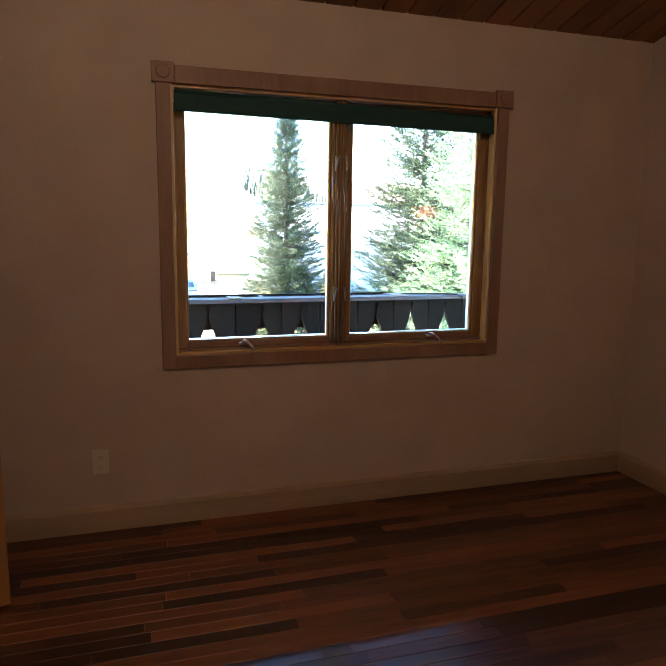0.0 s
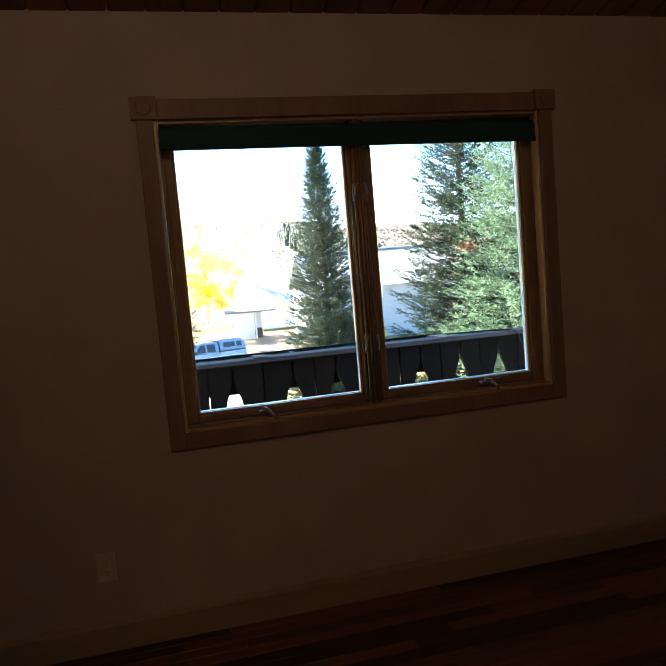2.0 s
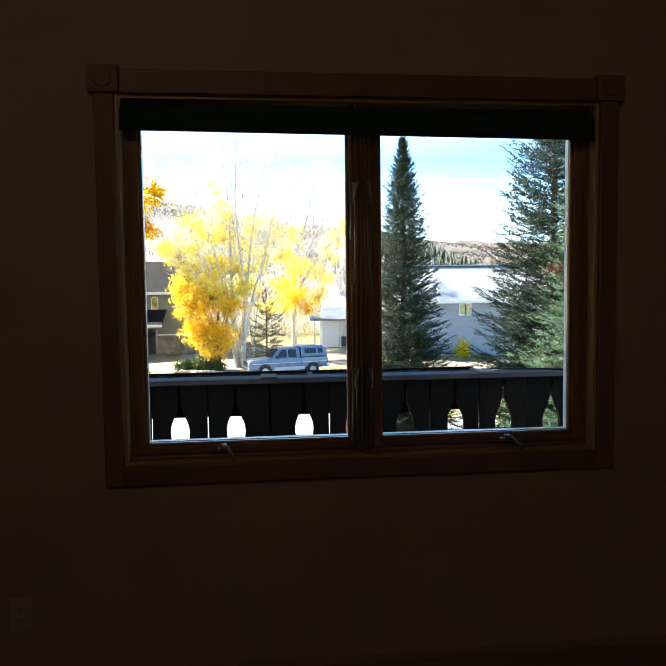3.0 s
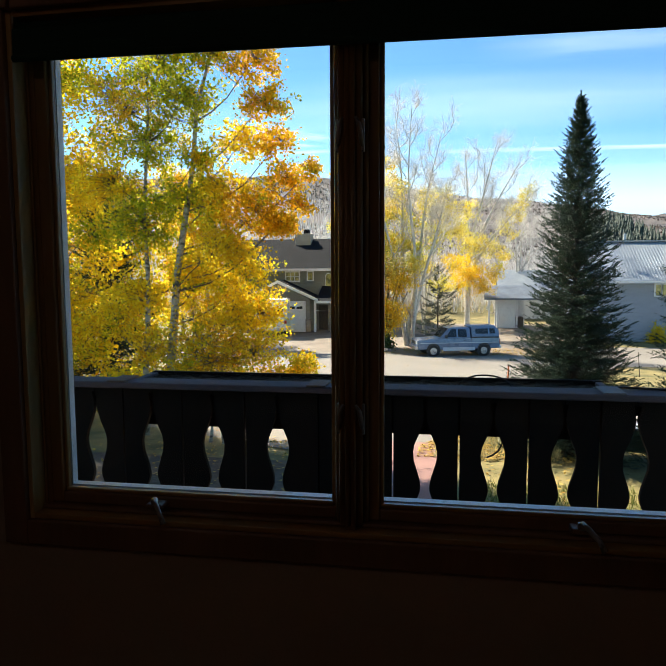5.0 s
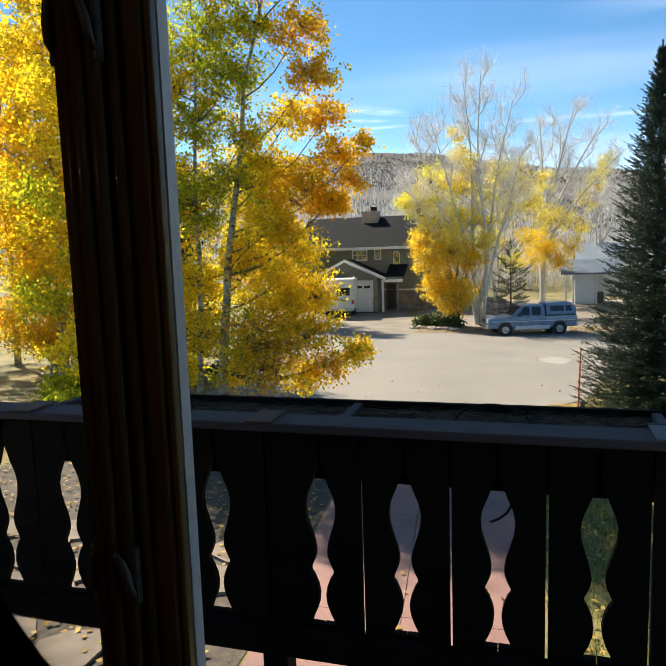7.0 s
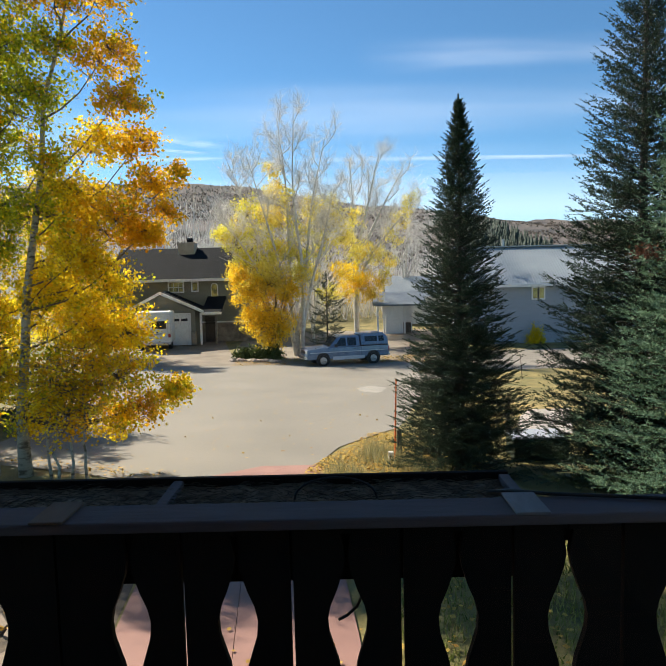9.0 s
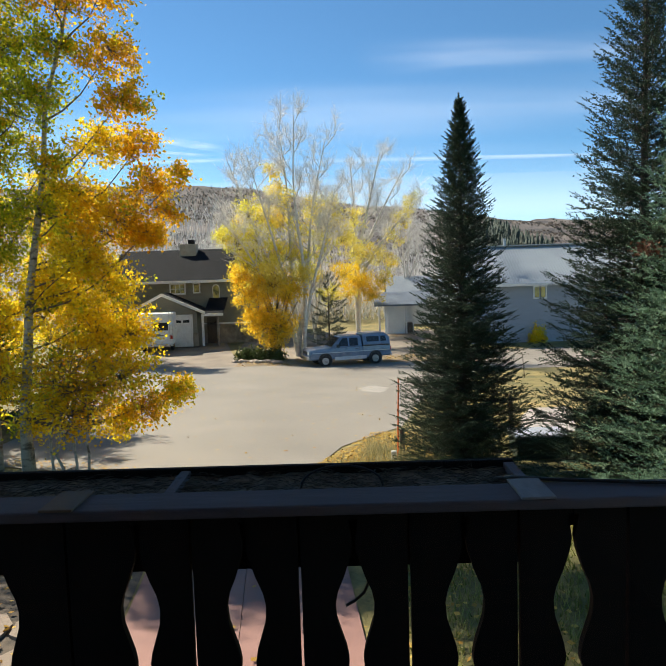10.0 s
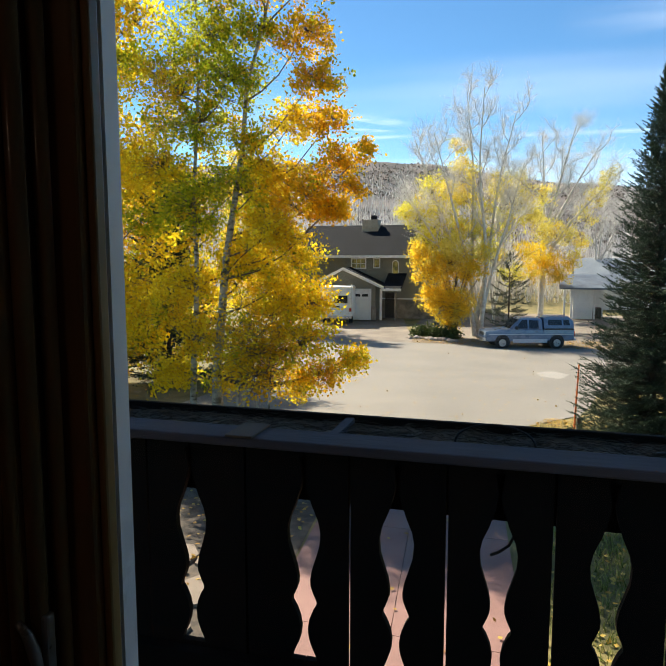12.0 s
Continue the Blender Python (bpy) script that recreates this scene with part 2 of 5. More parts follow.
        return tube(bm, [at - half, at - half + e, at + half - e, at + half], [radius - bevel, radius, radius, radius - bevel], sides)
    return tube(bm, [at - half, at + half], [radius, radius], sides)


def mesh_from(name, verts, faces, materials, index=None, smooth=False):
    """A mesh from numpy arrays: verts (n, 3), faces (m, 3 or 4)."""
    me = bpy.data.meshes.new(name)
    k = faces.shape[1]
    me.vertices.add(len(verts))
    me.vertices.foreach_set("co", np.ascontiguousarray(verts, dtype=np.float32).ravel())
    me.loops.add(faces.size)
    me.loops.foreach_set("vertex_index", np.ascontiguousarray(faces, dtype=np.int32).ravel())
    me.polygons.add(len(faces))
    me.polygons.foreach_set("loop_start", np.arange(0, faces.size, k, dtype=np.int32))
    me.polygons.foreach_set("loop_total", np.full(len(faces), k, dtype=np.int32))
    for m in materials:
        me.materials.append(m)
    if index is not None:
        me.polygons.foreach_set("material_index", np.ascontiguousarray(index, dtype=np.int32))
    if smooth:
        me.polygons.foreach_set("use_smooth", np.ones(len(faces), dtype=bool))
    me.update(calc_edges=True)
    me.validate()
    return me


def unit(a):
    return a / np.maximum(np.linalg.norm(a, axis=1, keepdims=True), 1e-9)


def leaf_quads(centres, size, rng, flat=0.0):
    """Pointed little leaves at the centres, turned every way; flat: 1 lays them down."""
    n = len(centres)
    normal = unit(rng.normal(size=(n, 3)) * (1, 1, 1 - flat * 0.9) if flat == 0 else rng.normal(size=(n, 3)) * (1 - flat, 1 - flat, 1) + (0, 0, flat * 2))
    u = unit(np.cross(normal, rng.normal(size=(n, 3))))
    v = np.cross(normal, u)
    s = (size * rng.uniform(0.7, 1.25, n))[:, None]
    verts = np.stack([centres - u * s, centres + v * s * 0.8 - u * s * 0.15, centres + u * s * 0.95, centres - v * s * 0.8 - u * s * 0.15], 1).reshape(-1, 3)
    return verts, np.arange(n * 4).reshape(n, 4)


def segment_mesh(name, segs, materials, sides=3):
    """Many thin tapered sticks: rows of start, end, radius at the start, radius at the end."""
    s = np.array(segs, dtype=float)
    p, q, r0, r1 = s[:, :3], s[:, 3:6], s[:, 6:7], s[:, 7:8]
    d = unit(q - p)
    u = unit(np.cross(d, np.where(np.abs(d[:, 2:3]) > 0.9, (1.0, 0, 0), (0, 0, 1.0))))
    w = np.cross(d, u)
    rings = []
    for base, r in ((p, r0), (q, r1)):
        for k in range(sides):
            a = k * math.tau / sides
            rings.append(base + (u * math.cos(a) + w * math.sin(a)) * r)
    verts = np.stack(rings, 1).reshape(-1, 3)
    base = np.arange(len(s))[:, None] * sides * 2
    faces = np.concatenate([base + np.array([[k, (k + 1) % sides, sides + (k + 1) % sides, sides + k]]) for k in range(sides)])
    return mesh_from(name, verts, faces, materials)


def ground_z(y):
    if y < 12:
        return -2.62
    if y < 38.5:
        return -2.62 - (y - 12) * 0.04
    return min(-3.68 + (y - 38.5) * 0.04, -2.4)


# ---- the room ----
X0, X1, Y0 = -2.2, 1.75, -4.6          # left wall, right wall, back wall
EAVE, SLOPE = 2.42, math.tan(radians(14))
OX, OZ0, OZ1 = 0.81, 0.815, 2.02       # window opening: half width, bottom, top


def wall(name, boxes, label):
    bm = bmesh.new()
    for b in boxes:
        add_box(bm, *b)
    return tagged(part(name, bm, M_PLASTER), label, "wall", kind="structure")


wall("wall_north", [(X0 - 0.15, -OX, 0, 0.16, -0.25, EAVE + 0.1), (OX, X1 + 0.15, 0, 0.16, -0.25, EAVE + 0.1),
                    (-OX, OX, 0, 0.16, -0.25, OZ0), (-OX, OX, 0, 0.16, OZ1, EAVE + 0.1)], "beige plastered wall round the window")
TOP = EAVE - Y0 * SLOPE + 0.2
wall("wall_east", [(X1, X1 + 0.15, Y0, 0, -0.25, TOP)], "plain beige plastered side wall")
wall("wall_west", [(X0 - 0.15, X0, Y0, 0, -0.25, TOP)], "plain beige plastered side wall")
wall("wall_south", [(X0 - 0.15, X1 + 0.15, Y0 - 0.15, Y0, -0.25, TOP)], "plain beige plastered back wall")

floor = tagged(box("floor", X0, X1, Y0, 0, -0.25, -0.014, M_FLOOR), "glossy mixed red-brown hardwood strip floor", "floor", kind="structure")

bm = bmesh.new()                        # sloping board ceiling
x = X0 - 0.1
while x < X1 + 0.1:
    w = 0.135
    v = []
    for yy in (0.0, Y0 - 0.1):
        z = EAVE - yy * SLOPE
        v.append([bm.verts.new((x + a, yy, z + b)) for a, b in ((0.0, 0.05), (0.0, 0.008), (0.006, 0.0), (w - 0.006, 0.0), (w, 0.008), (w, 0.05))])
    for i in range(6):
        bm.faces.new((v[0][i], v[0][(i + 1) % 6], v[1][(i + 1) % 6], v[1][i]))
    bm.faces.new(v[0][::-1])
    bm.faces.new(v[1])
    x += w + 0.002
bmesh.ops.recalc_face_normals(bm, faces=bm.faces)
tagged(part("ceiling", bm, M_CEIL), "sloping ceiling of reddish pine boards", "ceiling", kind="structure")
bm = prism([(Y0 - 0.15, EAVE - (Y0 - 0.15) * SLOPE + 0.06), (0.16, EAVE + 0.06), (0.16, EAVE + 0.25), (Y0 - 0.15, EAVE - (Y0 - 0.15) * SLOPE + 0.25)], X1 - X0 + 0.3, "x")
tagged(part("roof", bm, M_TRUNK, at=(X0 - 0.15, 0, 0)), "plain dark roof deck over the room", "roof", kind="structure")
# overhang added above the view, long enough to keep sun off rail and planter
bm = prism([(0.16, 3.95), (0.16, 3.85), (3.68, 3.62), (3.68, 3.74)], 12.0, "x")
tagged(part("eave", bm, M_TRUNK, at=(-6.0, 0, 0)), "unseen dark wooden overhang added to shade the balcony", "eave", kind="structure")

BASE_PROFILE = [(0.0, 0.0), (0.014, 0.0), (0.014, 0.10), (0.008, 0.118), (0.0, 0.122)]
for name, m, length in (("baseboard", pose(X1, 0, 0, 0, 0, 180), X1 - X0), ("baseboard", pose(X1, Y0, 0, 0, 0, 90), -Y0), ("baseboard", pose(X0, 0, 0, 0, 0, -90), -Y0)):
    ob = part(name, prism(BASE_PROFILE, length, "x"), M_BASE)
    ob.matrix_basis = m
    tagged(ob, "dull pine baseboard along the wall", "baseboard", kind="structure")

# ---- window ----
win = thing("window_1", (0, 0, 0), "stained wooden double casement window with green roller blind", "window", kind="structure")
CW, CT = 0.062, 0.018
for name, b in (("casing_side", (-OX - CW, -OX, -CT, 0, OZ0 - 0.062, OZ1)), ("casing_side", (OX, OX + CW, -CT, 0, OZ0 - 0.062, OZ1)),
                ("casing_head", (-OX + 0.02, OX - 0.02, -CT, 0, OZ1, OZ1 + 0.075)), ("casing_apron", (-OX, OX, -CT, 0, OZ0 - 0.062, OZ0))):
    box(name, *b, M_CASING, win, bevel=0.004)
for sx in (-1, 1):
    bm = add_box(bmesh.new(), sx * (OX + 0.03) - 0.048, sx * (OX + 0.03) + 0.048, -0.026, 0, OZ1, OZ1 + 0.085, 0.003)
    block = part("rosette_block", bm, M_CASING, win)
    bm = bmesh.new()
    c = Vector((sx * (OX + 0.03), 0, OZ1 + 0.043))
    tube(bm, [c + Vector((0, -0.026, 0)), c + Vector((0, -0.031, 0))], [0.030, 0.026], 20)
    part("rosette", bm, M_CASING, block)
# jambs: a lining to the sash, then stops
MX = -0.0105                            # centre of the mullion
for sx in (-1, 1):
    a, b = sorted((sx * OX, sx * (OX - 0.012)))
    box("jamb_lining", a, b, -0.004, 0.16, OZ0, OZ1, M_JAMB, win, "honey pine jamb lining with daylight put into its colour", 0.002)
    for k, (yy, d) in enumerate(((0.042, 0.020), (0.0485, 0.030))):
        a, b = sorted((sx * (OX - 0.012), sx * (OX - d)))
        box("stop_bead", a, b, yy, yy + 0.006, OZ0 + 0.02, OZ1, M_SASH, win, bevel=0.003)
box("sill_lining", -OX + 0.012, OX - 0.012, -0.004, 0.16, OZ0, OZ0 + 0.012, M_PINE_X, win, bevel=0.002)
box("head_lining", -OX + 0.012, OX - 0.012, 0.0, 0.16, OZ1 - 0.012, OZ1, M_PINE_X, win)
box("sill_step", -OX + 0.012, OX - 0.012, 0.03, 0.075, OZ0 + 0.012, OZ0 + 0.022, M_CASING, win, bevel=0.004)
box("mullion", MX - 0.013, MX + 0.013, 0.010, 0.14, OZ0 + 0.012, OZ1 - 0.012, M_SASH, win, bevel=0.004)
for sx in (-1, 1):
    for off, yy, rad in ((0.006, 0.012, 0.007), (0.019, 0.026, 0.009), (0.031, 0.044, 0.008)):
        bm = tube(bmesh.new(), [(MX + sx * off, yy, OZ0 + 0.024), (MX + sx * off, yy, OZ1 - 0.013)], [rad, rad], 12)
        part("mullion_bead", bm, M_SASH, win, smooth=True)


def sash(x0, x1, z0, z1, left, right):
    """A casement: stiles (of the widths left and right) and rails with a stepped inner moulding, a pale cladding edge, a pane."""
    s = new("sash")
    s.parent = win
    gx0, gx1, gz0, gz1 = x0 + left, x1 - right, z0 + 0.028, z1 - 0.033
    for name, b in (("stile", (x0, gx0, 0.052, 0.105, z0, z1)), ("stile", (gx1, x1, 0.052, 0.105, z0, z1)),
                    ("rail", (gx0, gx1, 0.052, 0.105, z0, gz0)), ("rail", (gx0, gx1, 0.052, 0.105, gz1, z1))):
        box(name, *b, M_SASH if name == "stile" else M_CASING, s, bevel=0.004)
    for b in ((gx0, gx0 + 0.009, 0.062, 0.078, gz0, gz1), (gx1 - 0.009, gx1, 0.062, 0.078, gz0, gz1), (gx0, gx1, 0.062, 0.078, gz0, gz0 + 0.009), (gx0, gx1, 0.062, 0.078, gz1 - 0.009, gz1)):
        box("glazing_bead", *b, M_PINE, s, "honey pine glazing bead", 0.003)
    for b in ((gx0, gx0 + 0.006, 0.086, 0.108, gz0, gz1), (gx1 - 0.006, gx1, 0.086, 0.108, gz0, gz1), (gx0, gx1, 0.086, 0.112, gz0, gz0 + 0.010), (gx0, gx1, 0.086, 0.115, gz1 - 0.014, gz1)):
        box("cladding_edge", *b, M_ALU, s, "pale aluminium cladding edge")
    pane = box("pane", gx0, gx1, 0.080, 0.084, gz0, gz1, M_GLASS, s, "clear window pane")
    pane.visible_shadow = False


sash(-OX + 0.010, MX - 0.0145, OZ0 + 0.023, OZ1 - 0.015, 0.049, 0.028)
sash(MX + 0.0145, OX - 0.018, OZ0 + 0.023, OZ1 - 0.015, 0.048, 0.044)
for z in (1.715, 1.085):                # two pairs of sash locks at the mullion
    for sx in (-1, 1):
        lock = new("sash_lock")
        lock.parent = win
        lock.location = (MX + sx * 0.026, 0.020, z)
        bm = bmesh.new()
        add_box(bm, -0.006, 0.006, 0.0, 0.012, -0.036, 0.036, 0.003)
        part("lock_plate", bm, M_METAL, lock)
        bm = bmesh.new()
        tube(bm, [(0, 0.002, -0.022), (0, -0.007, -0.012), (-sx * 0.002, -0.009, 0.006), (-sx * 0.006, -0.012, 0.024), (-sx * 0.012, -0.016, 0.036)], [0.004, 0.005, 0.006, 0.005, 0.003], 8)
        part("lock_lever", bm, M_METAL, lock, smooth=True)
for x in (-0.49, 0.495):                # folding crank handles on the sill
    crank = new("crank_operator")
    crank.parent = win
    crank.location = (x, 0.03, OZ0 + 0.034)
    bm = bmesh.new()
    add_box(bm, -0.022, 0.020, -0.018, 0.02, 0.0, 0.012, 0.004)
    part("crank_cover", bm, M_CASING, crank)
    bm = bmesh.new()
    cylinder(bm, (0, -0.014, 0.018), 0.009, 0.016, "z", 12, 0.002)
    tube(bm, [(0, -0.014, 0.024), (0.012, -0.032, 0.018), (0.03, -0.05, 0.0), (0.04, -0.055, -0.02)], [0.007, 0.006, 0.0055, 0.007], 8)
    part("crank_handle", bm, M_METAL, crank, "bronze folding crank handle", smooth=True)

blind = thing("roller_blind", (0, 0.018, OZ1 - 0.012), "dark green roller blind rolled up under the window head", "blind")
blind.matrix_basis = pose(0, 0.018, OZ1 - 0.018, 0, 0.55, 0)
bm = bmesh.new()
cylinder(bm, (0, 0.0, -0.030), 0.021, 2 * OX - 0.04, "x", 24)
part("roll", bm, M_BLIND, blind, smooth=True)
bm = bmesh.new()
add_box(bm, -OX + 0.016, OX - 0.016, -0.023, -0.019, -0.096, -0.03)
part("fabric", bm, M_BLIND, blind)
bm = bmesh.new()
cylinder(bm, (0, -0.021, -0.096), 0.008, 2 * OX - 0.032, "x", 10)
part("hem_bar", bm, M_BLIND, blind)
for sx in (-1, 1):
    box("bracket", sx * (OX - 0.0165) - 0.002, sx * (OX - 0.0165) + 0.002, -0.02, 0.02, -0.06, 0.0, M_METAL, blind)

outlet = thing("wall_outlet", (-1.16, 0, 0.335), "ivory duplex wall outlet low on the wall", "outlet")
box("cover_plate", -0.036, 0.036, -0.006, 0.0, -0.058, 0.058, M_OUTLET, outlet, bevel=0.003)
for z in (-0.02, 0.02):
    bm = bmesh.new()
    cylinder(bm, (0, -0.007, z), 0.0165, 0.004, "y", 16, 0.001)
    face = part("socket_face", bm, M_OUTLET, outlet)
    for xx in (-0.006, 0.006):
        box("slot", xx - 0.001, xx + 0.001, -0.0096, -0.0085, z - 0.002, z + 0.007, M_BLACK, face)
    bm = bmesh.new()
    cylinder(bm, (0, -0.009, z - 0.009), 0.0022, 0.0012, "y", 8)
    part("earth_hole", bm, M_BLACK, face)

# folding closet door, half open, hinged at the side wall
door = thing("folding_door", (-1.47, -0.565, 0.012), "honey pine panelled folding closet door standing half open", "door")
DH, DT = 2.02, 0.034


def door_leaf(at, turn, width):
    leaf = new("leaf")
    leaf.parent = door
    leaf.matrix_basis = pose(*at, 0, 0, turn)

    def piece(name, a, b, c, d, y0=0.0, y1=DT, bevel=0.003):
        box(name, a, b, y0, y1, c, d, M_DOOR, leaf, bevel=bevel)

    s = 0.042
    piece("stile", -width, -width + s, 0.0, DH)
    piece("stile", -s, 0.0, 0.0, DH)
    for c, d in ((0.0, 0.16), (0.68, 0.80), (1.56, 1.65), (1.90, DH)):
        piece("rail", -width + s, -s, c, d)
    for c, d in ((0.16, 0.68), (0.80, 1.56), (1.65, 1.90)):
        piece("panel", -width + s, -s, c, d, 0.011, DT - 0.011, 0.0)
        piece("raised_field", -width + s + 0.028, -s - 0.028, c + 0.028, d - 0.028, 0.004, DT - 0.004, 0.006)
    for z in (0.25, 1.0, 1.8):
        bm = bmesh.new()
        cylinder(bm, (-width, -0.004, z), 0.006, 0.07, "z", 10, 0.001)
        part("hinge", bm, M_METAL, leaf, "bronze butt hinge")


door_leaf((0, 0, 0), 18.0, 0.39)
door_leaf((-0.378, -0.118, 0), -21.0, 0.375)

hook = thing("ceiling_hook", (-0.62, -0.5, EAVE + 0.5 * SLOPE), "small dark metal hook screwed into the ceiling", "hook")
bm = bmesh.new()
tube(bm, [(0, 0, 0.01), (0, 0, -0.02), (0.012, 0, -0.035), (0.014, 0, -0.05), (0, 0, -0.06), (-0.012, 0, -0.05)], [0.007, 0.006, 0.005, 0.005, 0.005, 0.004], 8)
part("hook_bend", bm, M_BLACK, hook, smooth=True)

# added fill light: a glowing globe out of view, lifting walls and floor
lamp = thing("unseen_fill_lamp", (-0.9, -2.55, EAVE + 2.55 * SLOPE), "warm glass globe added out of view to brighten the room", "lamp")
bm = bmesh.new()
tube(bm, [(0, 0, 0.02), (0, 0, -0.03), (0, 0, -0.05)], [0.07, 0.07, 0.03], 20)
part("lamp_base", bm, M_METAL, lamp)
gm, gn, gl, gb = nodes_of("warm_fill_glow")
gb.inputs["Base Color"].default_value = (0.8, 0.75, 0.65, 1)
gb.inputs["Emission Color"].default_value, gb.inputs["Emission Strength"].default_value = (1.0, 0.70, 0.50, 1), FILL_GLOW
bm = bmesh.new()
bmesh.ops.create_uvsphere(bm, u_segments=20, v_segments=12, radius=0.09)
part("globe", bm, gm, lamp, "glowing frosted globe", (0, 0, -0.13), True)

# ---- balcony ----
RY = 1.265                              # inner face of the rail boards
deck = thing("balcony_deck", (0, 0, 0), "plain dark wooden balcony deck", "deck", kind="structure")
for i in range(8):
    box("deck_board", -4.0, 4.2, 0.175 + i * 0.145, 0.175 + i * 0.145 + 0.138, -0.16, -0.12, M_DECK, deck, bevel=0.004)
PROFILE = [(0.885, 0.014), (0.86, 0.009), (0.825, 0.004), (0.79, 0.010), (0.74, 0.026), (0.70, 0.043), (0.665, 0.050), (0.625, 0.047), (0.585, 0.035),
           (0.55, 0.024), (0.52, 0.019), (0.50, 0.020), (0.48, 0.027), (0.455, 0.038), (0.445, 0.038), (0.43, 0.028), (0.40, 0.016), (0.37, 0.011), (0.34, 0.014), (0.31, 0.024), (0.285, 0.036), (0.27, 0.040)]
rail = thing("balcony_rail", (0, 0, 0), "dark-stained balustrade of boards with shaped cutouts, shade in its near-black colour", "railing", kind="structure")


def rail_board(width):
    """A board whose left edge is straight and whose right edge is sawn to the cutout's curve."""
    pts = [(0.004, 0.20), (width - 0.0015, 0.20), (width - 0.0015, 0.27)] + [(width - h, z) for z, h in PROFILE[::-1]] + [(width - 0.0015, 0.885), (width - 0.0015, 0.905), (0.004, 0.905)]
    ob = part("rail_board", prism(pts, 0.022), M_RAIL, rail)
    return ob


CUTS = [-2.72, -2.44, -2.17, -1.90, -1.63, -1.355, -1.085, -0.80, -0.51, -0.15, 0.12, 0.395, 0.672, 0.945, 1.215, 1.49, 1.765, 2.04, 2.31, 2.58, 2.85]
boards = {}
for c0, c1 in zip(CUTS, CUTS[1:]):
    half = round((c1 - c0) / 2, 3)
    for mirrored in (True, False):
        if half not in boards:
            boards[half] = rail_board(half)
            ob = boards[half]
        else:
            ob = new("rail_board", boards[half].data)
            ob.parent = rail
        mid = (c0 + c1) / 2
        ob.location = (mid, RY + (0.0015 if mirrored else 0), 0)
        ob.scale = (-1 if mirrored else 1, 1, 1)
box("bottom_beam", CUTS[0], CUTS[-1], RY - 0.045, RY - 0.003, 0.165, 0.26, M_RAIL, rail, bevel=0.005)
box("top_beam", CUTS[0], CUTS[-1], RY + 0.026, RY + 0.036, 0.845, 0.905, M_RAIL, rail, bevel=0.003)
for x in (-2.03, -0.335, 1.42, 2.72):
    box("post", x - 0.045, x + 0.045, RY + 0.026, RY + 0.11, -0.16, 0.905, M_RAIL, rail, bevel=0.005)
box("rail_cap", CUTS[0], CUTS[-1], RY - 0.03, RY + 0.105, 0.907, 0.935, M_CAP, rail, "weathered top board, sky light put into its grey-purple colour", bevel=0.006)
for x, m in ((-1.235, M_STRAP), (-0.335, M_STRAP), (0.85, M_STRAP_PALE)):
    box("cap_strap", x - 0.042, x + 0.042, RY - 0.034, RY + 0.115, 0.936, 0.943, m, rail, "bare wood strap across the rail cap", bevel=0.002)

planter = thing("planter_box", (0, 0, 0), "dark wooden flower box hung outside the balcony rail", "planter")
PX0, PX1, PY0, PY1, PZ0, PZ1 = -1.235, 0.885, RY + 0.112, RY + 0.365, 0.735, 0.928
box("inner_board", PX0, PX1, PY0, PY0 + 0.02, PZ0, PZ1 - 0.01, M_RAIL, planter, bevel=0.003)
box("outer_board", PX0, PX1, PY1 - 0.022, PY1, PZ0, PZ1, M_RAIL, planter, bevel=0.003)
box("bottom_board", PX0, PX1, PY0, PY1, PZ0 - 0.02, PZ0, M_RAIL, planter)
for x in (PX0, -0.115, PX1 - 0.03):
    box("cross_board", x, x + 0.03, PY0 + 0.02, PY1 - 0.022, PZ0, PZ1 - 0.006, M_CAP, planter, bevel=0.003)
rng = np.random.default_rng(4)
for a, b in ((PX0 + 0.03, -0.115), (-0.085, PX1 - 0.03)):
    bm = bmesh.new()
    bmesh.ops.create_grid(bm, x_segments=60, y_segments=14, size=0.5)
    for v in bm.verts:
        v.co = Vector((a + (v.co.x + 0.5) * (b - a), PY0 + 0.02 + (v.co.y + 0.5) * (PY1 - PY0 - 0.042), 0.0))
        v.co.z = PZ1 - 0.026 + noise.noise(v.co * 14) * 0.007 + noise.noise(v.co * 45) * 0.005
    part("soil", bm, M_SOIL, planter, "dark dry potting soil")
segs = []
for i in range(1500):
    p = np.array([rng.uniform(PX0 + 0.04, PX1 - 0.04), rng.uniform(PY0 + 0.03, PY1 - 0.03), PZ1 - 0.022 + rng.uniform(0, 0.01)])
    a = rng.uniform(0, math.tau)
    rise = rng.uniform(-0.1, 0.45)
    for k in range(3):
        q = p + np.array([math.cos(a), math.sin(a) * 0.6, rise]) * rng.uniform(0.006, 0.022)
        q[1] = min(max(q[1], PY0 + 0.025), PY1 - 0.027)
        segs.append((*p, *q, 0.0011, 0.0008))
        p, a, rise = q, a + rng.normal() * 0.6, rise - 0.25
ob = tagged(new("dry_stems", segment_mesh("dry_stems", segs, [M_STEM])), "tangle of dead stems", kind="stuff")
ob.parent = planter
tubing = thing("drip_tube", (0, 0, 0), "black drip irrigation tube looped over the planter and rail", "tube")
bm = bmesh.new()
tube(bm, [(0.80, RY + 0.25, 0.90), (0.84, RY + 0.17, 0.93), (0.92, RY + 0.10, 0.942), (1.05, RY + 0.08, 0.941), (1.2, RY + 0.05, 0.941), (1.30, RY - 0.015, 0.940), (1.33, RY - 0.045, 0.92), (1.36, RY - 0.04, 0.85), (1.42, RY - 0.03, 0.70)], [0.005] * 9, 8)
part("main_tube", bm, M_HOSE, tubing, smooth=True)
bm = bmesh.new()
